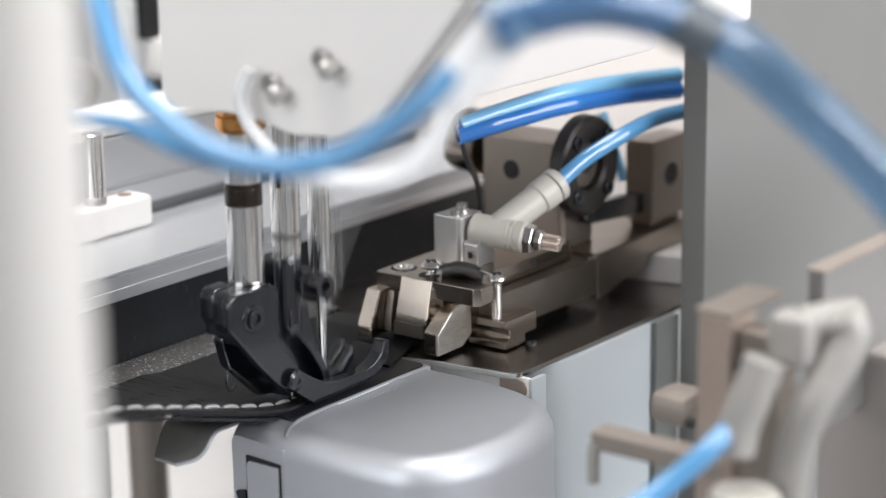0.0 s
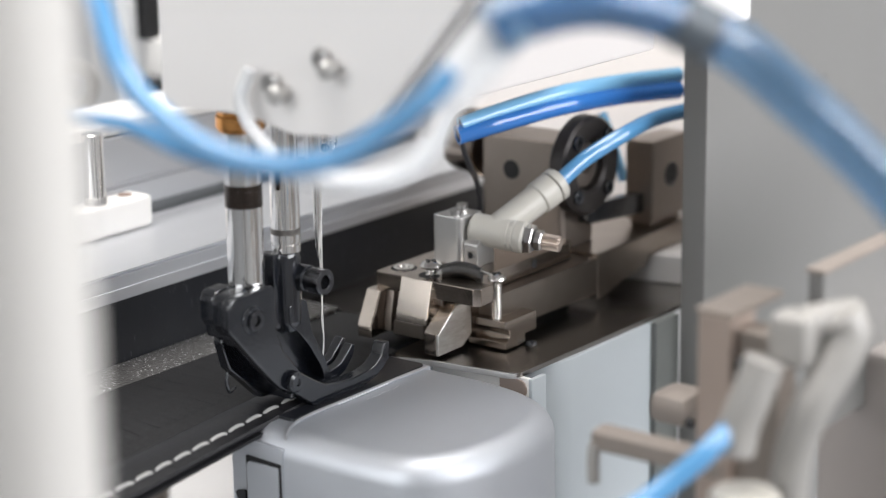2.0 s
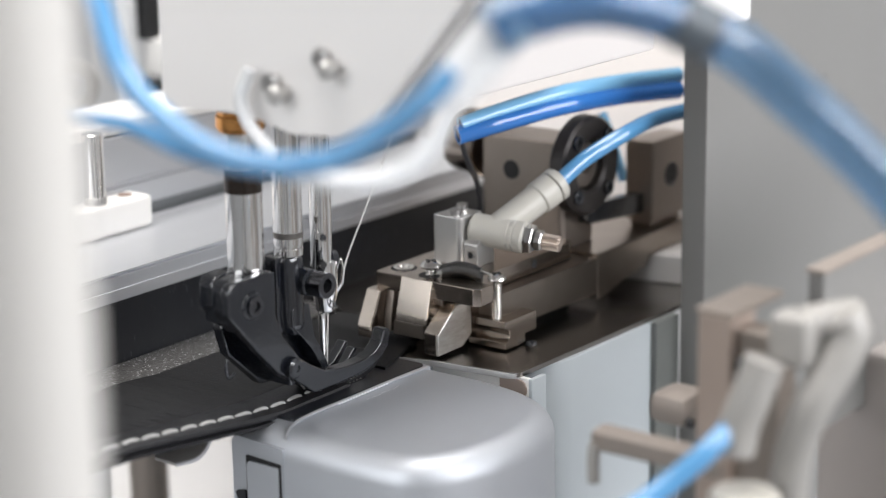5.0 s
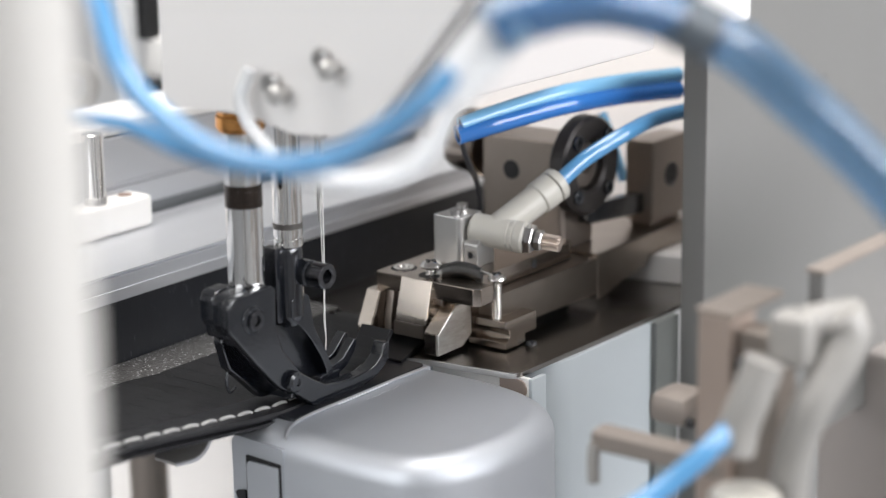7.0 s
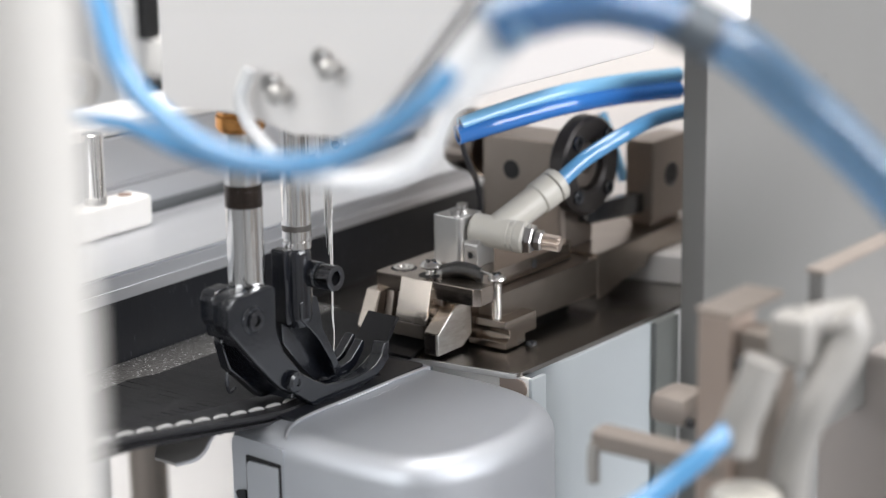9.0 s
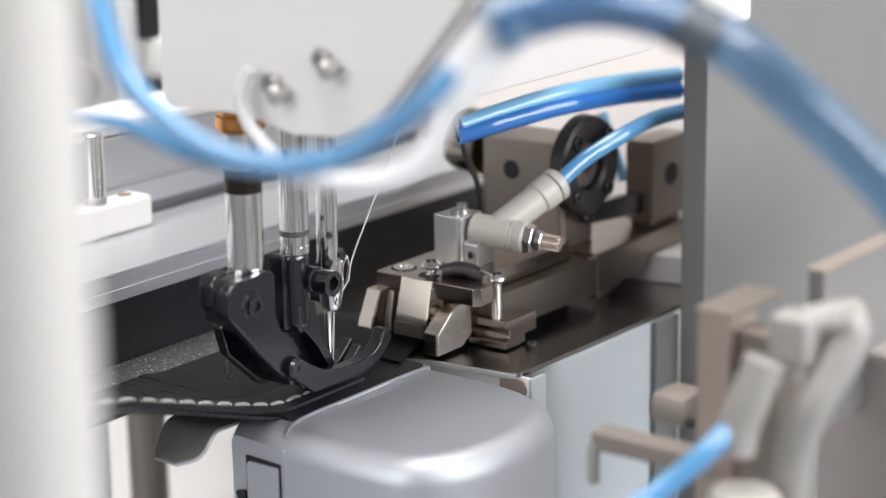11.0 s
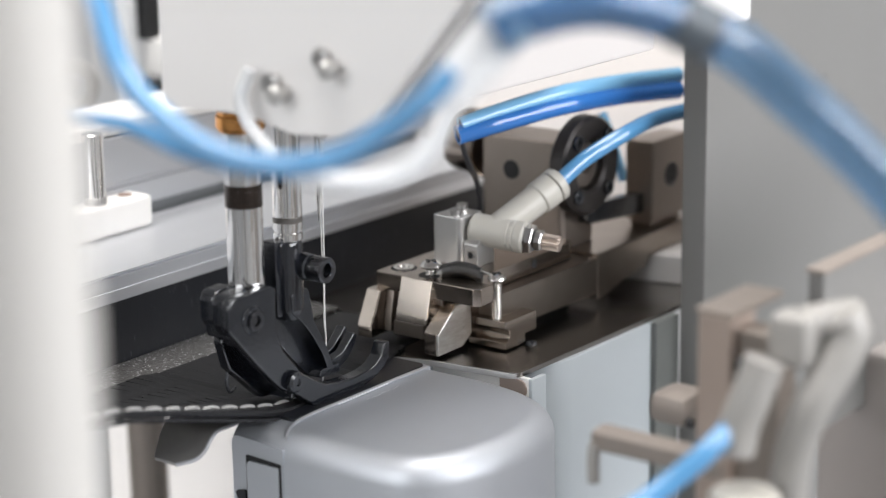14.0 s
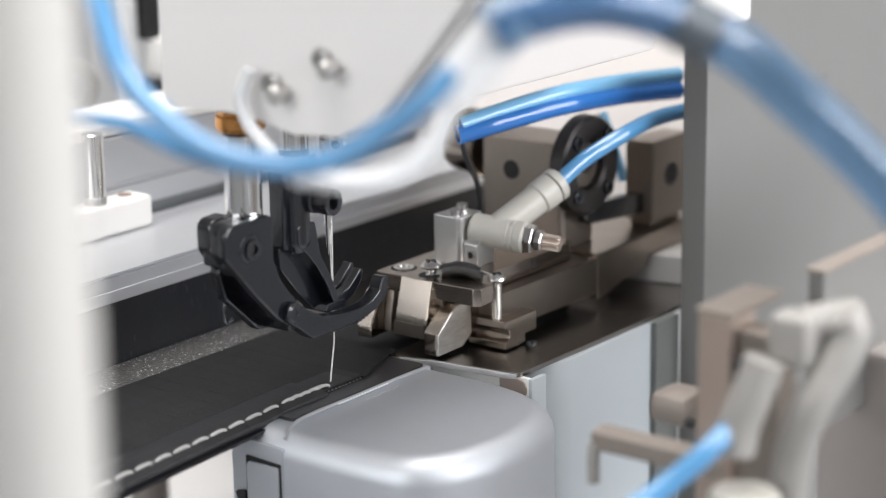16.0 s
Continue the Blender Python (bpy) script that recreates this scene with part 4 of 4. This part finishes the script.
def needle_bar():
    # drawn at the lowest point of its stroke
    th = thing("needle_bar", (0, 0, 18.5), "polished needle bar with clamp, needle and thread guide", "needle bar")
    bar = part("bar", lathe([(0, 2.6), (0.8, 3.2), (95, 3.2)], (0.6, 0, 24), (0, 0, 1), 32), CHROME, th)
    part("needle_clamp", lathe([(0, 1.8), (0.9, 2.7), (6.0, 3.8), (9.5, 4.0), (15.0, 4.0), (16.2, 3.2)], (1.4, 0, 18.5), (0, 0, 1), 28), CHROME, th)
    for z in (22.0, 27.5):
        part("clamp_bore", ring((0.0, -3.9, z), (-0.5, -0.9, -0.15), 0.7, 1.15, 0.7, 0.1, 16), BLACKENED, th, "dark screw bore")
    for z in (34.0, 42.0):
        part("bar_bore", lathe([(0, 1.0), (0.12, 1.0)], (-1.8, -2.85, z), (-0.55, -0.83, 0), 14), BLACK, bar, "small dark bore")
    part("needle", lathe([(0, 0.1), (2.5, 0.5), (8, 0.8), (16, 1.05), (24, 1.2)], (0, 0, -5.6), (0, 0, 1), 16), CHROME, th, "slim bright steel needle")
    part("thread_guide", sweep([(3.2, -2.4, 24.0), (4.6, -3.6, 27), (5.2, -4.0, 31), (4.6, -3.6, 34.4), (3.6, -2.8, 31), (3.6, -2.8, 26)], 0.42, 8), CHROME, th, "bright bent wire thread guide")
    part("guide_nut", lathe([(0, 2.0), (0.4, 2.3), (3.2, 2.3), (3.6, 2.0)], (3.0, -1.5, 33), (0, 0, 1), 6), BLACKENED, th)
    part("upper_thread", sweep([(5.0, -4.0, 27.0), (6.0, -4.6, 33.5), (11.0, -6.5, 45), (19, -9.0, 62), (25, -11, 76)], 0.26, 6), THREAD, th, "white thread running to the guide")
    part("needle_thread", sweep([(1.2, -1.2, 30), (1.3, -1.2, 20), (0.95, -0.95, 8), (0.5, -0.6, -1), (0.1, -0.3, -3)], 0.24, 6), THREAD, th, "white thread along the needle")
    return th


def hanging_thread():
    th = thing("needle_thread", (0, 0, 0), "thin white thread from the needle into the leather", "thread")
    part("strand", sweep([(-2.4, -0.6, -0.5), (-1.2, -0.5, 6), (0.0, -0.6, 14), (-0.3, -0.7, 24), (0.3, -0.6, 40), (0.4, -0.6, 72)], 0.27, 6), THREAD, th)
    part("strand", sweep([(-0.2, -0.6, 17), (-0.9, -0.9, 21), (-0.5, -0.8, 30), (-0.7, -0.6, 50), (-0.6, -0.6, 72)], 0.2, 6), THREAD, th)
    return th


# ---- leather in rigid cross sections ----
STEP = 3.6
FIRST, LAST = -170.0, 9.0


def leather_panel():
    th = thing("leather_panel", (0, 0, 0), "black leather panel with a white stitched front edge", "leather")
    sections = []
    count = int((LAST - FIRST) / STEP)
    shared = {}
    for k in range(count):
        s = LAST - STEP * (k + 0.5)
        wide = s < -9
        key = "wide" if wide else "narrow"
        w = STEP * 0.5 + 0.3
        if key not in shared:
            back = 15.0 if wide else 6.5
            body = box(-w, w, -0.8, back, -1.4, 0.25, 0.0) if wide else box(-w + 0.2, w - 0.2, -4.4, back, -1.2, 0.25, 0.0)
            border = prism([(-6.4, -1.6), (-6.6, -0.6), (-6.2, 0.1), (-2.6, 0.45), (7.6, 0.55), (8.2, 0.3), (8.2, -1.3)] if wide else [(-4.6, -1.2), (-4.6, 0.2), (-4.2, 0.3), (-4.2, -1.2)], "x", -w, w, 0)
            lining = box(-w, w, -7.4, -1.0, -2.9, -2.0, 0.0) if wide else box(-w, w, -4.2, -1.0, -1.5, -1.1, 0.0)
            shared[key] = (part("section", body, LEATHER if wide else LEATHER_EDGE, th, at=(0, 0, 0)), part("border", border, LEATHER_EDGE, None), part("lining", lining, LEATHER_EDGE, None))
            sec, bo, li = shared[key]
            bo.parent = li.parent = sec
        else:
            proto = shared[key]
            sec = new("section", proto[0].data)
            sec.parent = th
            for o in proto[1:]:
                c = new(o.name.split(".")[0], o.data)
                c.parent = sec
        sections.append((s, 0.0, sec))
        if not wide:
            if "inlay" not in shared:
                shared["inlay"] = part("section", box(-w, w, 5.8, 15.0, -0.7, 0.2, 0.0), LEATHER, th, at=(0, 0, 0))
                inlay = shared["inlay"]
            else:
                inlay = new("section", shared["inlay"].data)
                inlay.parent = th
            sections.append((s, 0.01, inlay))
        for y in (22.8, 38.9):
            if y not in shared:
                shared[y] = part("rear_section", box(-w, w, -8.4, 8.4, -1.0, 0.25 - y * 0.0016, 0.0), LEATHER, th, at=(0, 0, 0))
                rear = shared[y]
            else:
                rear = new("rear_section", shared[y].data)
                rear.parent = th
            sections.append((s, y, rear))
        dense = s > -24
        if s < -5 and (dense or k % 2 == 0):
            if "stitch" not in shared or "short" not in shared:
                shared["stitch"] = part("stitch", stitch_mesh(5.7), STITCH, None)
                shared["short"] = part("stitch", stitch_mesh(4.0), STITCH, None)
                shared["stitch"].parent = sec
                shared["short"].parent = sec
                shared["stitch"].location = Vector((0, -2.4, 0.4)) * MM
                shared["short"].location = Vector((0.6, -3.0, 0.55)) * MM
            else:
                st = new("stitch", shared["short" if dense else "stitch"].data)
                st.parent = sec
                st.location = Vector((0, -2.4, 0.4)) * MM
                st.rotation_euler = (0, 0, radians(random.uniform(2, 9)))
    # the main layer runs on under the clamp, with a slanting front edge
    s = LAST + STEP / 2
    while s < 35:
        front = min(2.0, -5.5 + (s - LAST) * 0.36)
        flat_piece = part("section", prism([(-w, front - 0.65), (w, front + 0.65), (w, 15.0), (-w, 15.0)], "z", -0.7, 0.25, 0.0), LEATHER, th, at=(0, 0, 0))
        sections.append((s, 0.01, flat_piece))
        for y in (22.8, 38.9):
            rear = new("rear_section", shared[y].data)
            rear.parent = th
            sections.append((s, y, rear))
        s += STEP
    return th, sections


def stitch_mesh(n):
    return sweep([(-n / 2, 0.5, -0.7), (-n * 0.42, 0.35, 0.1), (-n * 0.15, 0.1, 0.45), (n * 0.2, -0.1, 0.45), (n * 0.42, -0.35, 0.1), (n / 2, -0.5, -0.7)], 0.52, 8, 3)


# ---- things close to the lens ----
def foreground():
    post = thing("machine_post", (-222, -134, -300), "cream enamelled round machine post", "post")
    part("tube", rod((-226, -127, -300), (-222, -128, 400), 10.2, 0.5, 48), CREAM, post)
    post.location = EYE + 0.85 * (post.location - EYE) + Vector((0.8, -1.0, 0)) * MM
    post.scale = (0.85, 0.85, 0.85)
    h1 = thing("air_hose", (-150, -110, 110), "blue air hose hanging in a loop before the head", "hose", "air hoses")
    part("tube", sweep([(-147, -63, 152), (-151, -71.5, 138), (-154, -80, 126), (-155, -90, 118), (-153, -103, 111), (-150, -117, 109), (-146, -129, 111), (-143, -139, 117), (-141, -148, 124), (-138, -152, 129)], 2.45, 20), TUBE, h1)
    h2 = thing("air_hose", (-146, -88, 108), "pale blue air hose behind the loop", "hose", "air hoses")
    part("tube", sweep([(-150, -50, 112), (-145, -71, 111), (-146, -88, 108), (-146, -106, 106.5), (-141, -120, 108)], 1.7, 16), TUBE, h2)
    ft = thing("hose_coupling", (-137, -154, 130), "milky white push-in hose coupling", "fitting")
    part("sleeve", lathe([(0, 3.0), (1, 4.6), (11, 5.2), (17, 5.2), (18.5, 3.6)], (-137.0, -148.6, 123.4), (0.455, -0.48, 0.75), 32), CLEAR, ft)
    part("nut", lathe([(16, 4.2), (17, 5.8), (20.5, 5.8), (21.5, 4.0)], (-137.0, -148.6, 123.4), (0.455, -0.48, 0.75), 32), NYLON, ft)
    h3 = thing("air_hose", (-100, -185, 130), "blue air hose arching over to the side panel", "hose", "air hoses")
    part("tube", sweep([(-133, -157, 136), (-128, -161, 139), (-118, -170, 141), (-106, -179, 137.5), (-95, -188, 130), (-90, -199, 120), (-86, -207, 112), (-82, -217, 101), (-79, -226, 88)], 5.2, 22), NEAR_TUBE, h3)
    part("inner_tube", sweep([(-133, -157, 136), (-128, -161, 139), (-118, -170, 141), (-106, -179, 137.5), (-98, -185.5, 132.5)], 3.6, 16), TUBE, h3, "blue inner tube")
    part("joint", lathe([(0, 4.6), (0.5, 5.5), (8.5, 5.5), (9.0, 4.6)], (-105.4, -179.4, 137.2), (0.70, -0.57, -0.44), 28), mat("slate_joint", (0.07, 0.085, 0.10), 0.4, vary=0.3), h3, "dark slate joint collar")
    cb = thing("white_cable", (-140, -138, 110), "white cable bent below the blue hose", "cable")
    part("cable", sweep([(-139.5, -113, 104.6), (-138.3, -114.6, 103.9), (-132, -124, 102.9), (-125.8, -131.3, 105.5), (-120.6, -135.4, 112.7), (-117.5, -138.6, 124.2)], 1.9, 14), CLEAR, cb)
    # bracket, clamps and fittings near the side panel
    br = thing("front_bracket", (-45, -158, 40), "beige metal bracket with a black block standing in for the notch's shade", "bracket")
    part("upright", box(-48, -36, -161, -152, -60, 60, 1.2), BEIGE, br)
    part("back_plate", box(-45, -37, -172, -160.8, -60, 57, 0.8), BRONZE_DARK, br, "browned back plate")
    # the bracket top's shade is put into this browner cap
    part("cap", box(-48.4, -25, -162, -151.6, 60, 61.4, 0.5), BRONZE_DARK, br, "browned cap painting in the darker bracket top's shade")
    # no opening is cut; a black block paints in the notch's shade
    part("notch_shade_block", box(-50.0, -47.8, -170, -163, 44, 52, 0.6), BLACKENED, br, "black block standing in for the notch's shade")
    rd = thing("stop_bar", (-68, -150, 31), "brown flat metal bar with a grey hanging pin", "bar")
    part("bar", prism(rounded([(-71.4, -138.4, 1.5), (-64.2, -137.6, 1.5), (-64.6, -172, 0.5), (-71.2, -172, 0.5)]), "z", 31.2, 35.5, 0.8), BROWNED, rd)
    part("hook", sweep([(-71.0, -139.4, 23.4), (-71.0, -139.2, 28), (-70.6, -139.4, 32.5)], 1.5, 14), GREY_PLASTIC, rd, "grey hanging pin")
    nb = thing("stop_block", (14, -110, 12), "brown metal stop block", "block")
    part("block", box(8, 22, -116, -104, 7, 16, 3.0), BROWNED, nb)
    part("pin", lathe([(0, 1.4), (1.5, 1.2)], (10, -116, 9), (0, -1, 0), 14), BLACK, nb)
    sh = thing("side_shelf", (60, -172, 40), "grey enamelled shelf with a brown top edge", "shelf")
    part("shelf_face", box(-29.6, 150, -174.4, -170, 30, 68.0, 1.0), GREY_PANEL, sh)
    part("top_edge", box(-30.0, 150, -174.8, -169.6, 68.0, 69.2, 0.4), BROWNED, sh, "brown top edge")
    el = thing("elbow_fitting", (-40, -170, 50), "grey plastic pneumatic elbow fitting", "fitting")
    part("block", box(-50, -40, -181, -170.5, 51, 63.5, 2.5), GREY_PLASTIC, el)
    part("cross_arm", sweep([(-44, -176, 59.5), (-38, -180, 60), (-32, -184, 60)], 4.6, 24), GREY_PLASTIC, el)
    part("lower_arm", sweep([(-54, -173, 54), (-56, -171, 46.1), (-57.2, -169, 39.5), (-57.7, -168, 33)], 4.6, 24), GREY_PLASTIC, el)
    part("long_arm", sweep([(-40, -184, 62.5), (-39, -186, 58.6), (-42.5, -184.5, 51.5), (-47.0, -181, 43.0), (-46.6, -177, 31.4), (-45.1, -175, 19.5), (-44.8, -175, 8)], 4.5, 24), GREY_PLASTIC, el)
    part("foot", lathe([(0, 6), (1, 8), (20, 8), (21, 7)], (-60, -172, 4), (0, 0, 1), 28), PLASTIC, el)
    cy = thing("air_cylinder", (10, -190, -20), "brown-grey square air cylinder body", "cylinder")
    part("barrel", box(2, 60, -230, -157, -90, 41, 3.0), mat("brown_grey_enamel", (0.36, 0.328, 0.307), 0.45, vary=0.08, grain=0.7, bump=0.05, big=20), cy)
    part("port", lathe([(0, 4), (1, 5.5), (10, 5.5), (11, 4.6)], (-6, -183, 50), (0.6, -0.7, -0.5), 24), CLEAR, cy, "milky port fitting")
    tb = thing("air_hose", (-69, -163, 31), "bright blue air hose at the elbow fitting", "hose", "air hoses")
    part("tube", sweep([(-92, -150, 20), (-80, -156, 24), (-73, -160, 28), (-66, -165, 34), (-59.5, -167.6, 38.5)], 2.6, 18), TUBE, tb)
    for ob, s in ((br, 1.02), (rd, 1.08), (nb, 0.97), (sh, 1.06), (el, 1.0), (cy, 1.04), (tb, 1.0)):
        ob.location = EYE + s * (ob.location - EYE)
        ob.scale = (s, s, s)
    bs = thing("lower_table", (-80, 60, -200), "white enamelled table far below the bed", "table")
    part("slab", box(-40, 146, 44, 420, -200, -160, 4), WHITE, bs)
    part("back_board", box(140, 146, 44, 420, -160, -6, 2), WHITE, bs)
    lp = thing("lower_pipe", (-60, 60, -60), "brown upright pipe below the bed", "pipe")
    part("pipe", rod((60, 141, -160), (60, 141, -14), 7.0, 0.5), BROWNED, lp)
    part("sleeve", rod((46, 156, -160), (46, 156, -14), 6.5, 0.5), BLUE_GREY, lp)
    bl = thing("lower_tank", (20, 90, -80), "blue-grey small tank under the bed", "tank")
    part("tank", rod((52, 70, -58), (52, 70, -44), 6.0, 2.0), BLUE_GREY, bl)
    part("base", rod((52, 70, -160), (52, 70, -58), 9.0, 2.0), BLUE_GREY, bl)


hall()
machine_head()
presser_bush()
bed_cover()
needle_plate()
bed_and_rails()
rear_machine_parts()
steel_tongue()
side_sheet()
side_panel()
clamp_unit()
rear_actuator()
OUTER, INNER, NEEDLE, STRAND = outer_foot(), inner_foot(), needle_bar(), hanging_thread()
PANEL, SECTIONS = leather_panel()
foreground()


# ---- how the machine runs ----
def between(t, rows):
    if t <= rows[0][0]:
        return rows[0][1]
    for (a, u), (b, v) in zip(rows, rows[1:]):
        if t <= b:
            return u + (v - u) * (t - a) / (b - a)
    return rows[-1][1]


TURN = [(0, 52), (0.1, 300), (0.2, 580), (0.3, 890), (0.4, 1170), (0.5, 1440), (0.6, 1730), (0.7, 1960), (0.8, 2140), (0.9, 2220), (1.0, 2340), (1.1, 2400), (2.3, 2400), (8.3, 4200), (9.5, 4200), (15.5, 6000), (16, 6000)]
FEED = [(0, 1), (1.15, 1), (1.4, -1), (8.5, -1), (8.8, 1), (16, 1)]
INNER_LIFT = [(0, 0), (60, 0), (75, 1.0), (90, 2.4), (120, 3.6), (150, 4.5), (180, 4.3), (210, 2.7), (240, 1.3), (265, 0), (360, 0)]
OUTER_LIFT = [(0, 4.1), (30, 2.3), (58, 0), (240, 0), (270, 1.8), (300, 3.2), (330, 4.1), (360, 4.1)]
RAISE = [(0, 0), (15.6, 0), (15.7, 21.0), (16, 21.0)]
# height of the free leather at its hanging end: 0 low, 1 fully bulged
BULGE = [(0, 0.74), (0.3, 0.72), (0.5, 0.6), (0.7, 0.74), (1.0, 0.47), (1.2, 0.2), (1.5, 0), (2.5, -0.1), (2.7, 0.02), (3.0, 0.11), (3.2, 0.09), (3.5, 0.24), (3.7, 0.4), (4.0, 0.1), (4.2, 0.11), (4.7, 0.3), (5.0, 0.38), (5.2, 0.1), (5.9, 0.32), (6.2, 0.12), (6.5, 0.07), (6.8, 0.21), (7.0, 0.39), (7.3, 0.42), (7.5, 0.29), (8.0, 0.21), (8.5, 0.46), (9.5, 0.48), (9.9, 0.75), (10.4, 0.6), (10.7, 0.45), (11.1, 0.95), (11.3, 1.0), (11.5, 0.87), (11.8, 0.72), (12.0, 0.5), (12.2, 0.82), (12.3, 0.9), (12.5, 0.93), (12.7, 0.82), (13.0, 0.58), (13.2, 0.33), (13.4, 0.75), (13.5, 0.87), (13.7, 0.9), (14.0, 0.72), (14.5, 0.37), (14.7, 0.72), (15.0, 0.75), (15.2, 0.5), (15.5, 0.15), (15.7, 0.04), (16, 0.06)]


def feed_shift(turns):
    """Share of one stitch moved while the needle is down."""
    c = turns % 360
    c = c - 360 if c > 180 else c
    return (turns - c) / 360 + max(0, min(1, 0.5 + 0.5 * math.sin(radians(max(-90, min(90, c)))))) - 1.0


def shift(t):
    """How far the leather has moved along x, in millimetres; 0 at the end."""
    turns = between(t, TURN)
    if t < 2.3:
        return 2.0 * (feed_shift(2400) - feed_shift(turns))
    if t < 9:
        return 4.5 * (feed_shift(turns) - feed_shift(2400))
    return 4.5 * (feed_shift(6000) - feed_shift(turns))


def leather_height(x, bulge):
    if x < -21:
        q = -21 - x
        low, high = -0.055 * q, 0.385 * (math.sqrt(q * q + 64) - 8)
        if q > 66:
            high = 22.2 + 0.20 * (q - 66)
        return 0.9 + low + (high - low) * bulge
    return 0.9


def curl(d):
    """Along the curled end: forward and up for a length d past the needle, and the slope in degrees."""
    radius, most = 20.0, radians(50)
    a = min(d / radius, most)
    rest = max(0.0, d - radius * most)
    return radius * math.sin(a) + rest * math.cos(most), radius * (1 - math.cos(a)) + rest * math.sin(most), math.degrees(a)


def surface(x, y, bulge):
    z = leather_height(x, bulge)
    if z < 0.9:
        return 0.9 + (z - 0.9) * max(0.0, 1 - max(0.0, y) / 30.0)
    return z + (2.0 - z) * max(0.0, y) / 46.0 if z > 2.0 and x < -21 else z


def section_pose(s, y, t):
    x = s + shift(t)
    if x > 5 and y == 0.0:
        dx, dz, a = curl(x - 5)
        return pose((5 + dx) * MM, y * MM, (0.9 + dz) * MM, 0, -a, 0)
    bulge = between(t, BULGE)
    z = surface(x, y, bulge) + 0.03 * (round(s / STEP) % 2)
    mid = y if y > 0 else 4.0
    along = (surface(x + 1.5, mid, bulge) - surface(x - 1.5, mid, bulge)) / 3.0
    across = (surface(x, mid + 4, bulge) - surface(x, mid, bulge)) / 4.0
    return pose(x * MM, y * MM, z * MM, math.degrees(math.atan(across)), -math.degrees(math.atan(along)), 0)


def motions():
    last = frame(16.0) - 1
    outer, inner, needle, strand = [], [], [], []
    for k in range(last + 1):
        t = k / FPS
        turn = between(t, TURN)
        c = turn % 360
        x = -2.7 * math.sin(radians(c)) * between(t, FEED)
        up = between(t, RAISE)
        outer.append((t, pose(-34 * MM, 0, (between(c, OUTER_LIFT) + 0.96 * up) * MM)))
        inner.append((t, pose((-14.6 + x) * MM, 0, (between(c, INNER_LIFT) + 1.05 * up) * MM)))
        needle.append((t, pose((x - 1.5) * MM, 0, (18.5 + 30 * (1 - math.cos(radians(c)))) * MM)))
        strand.append((t, pose((x - 0.8) * MM, 0, 0)))
    walk(OUTER, outer)
    walk(INNER, inner)
    walk(NEEDLE, needle)
    walk(STRAND, strand)
    times = [k / 30 for k in range(0, 33)] + [1.1 + 0.1 * k for k in range(150)]
    times = sorted({round(t, 4) for t in times if t <= 16.0})
    for s, y, sec in SECTIONS:
        walk(sec, [(t, section_pose(s, y, t)) for t in times])


motions()
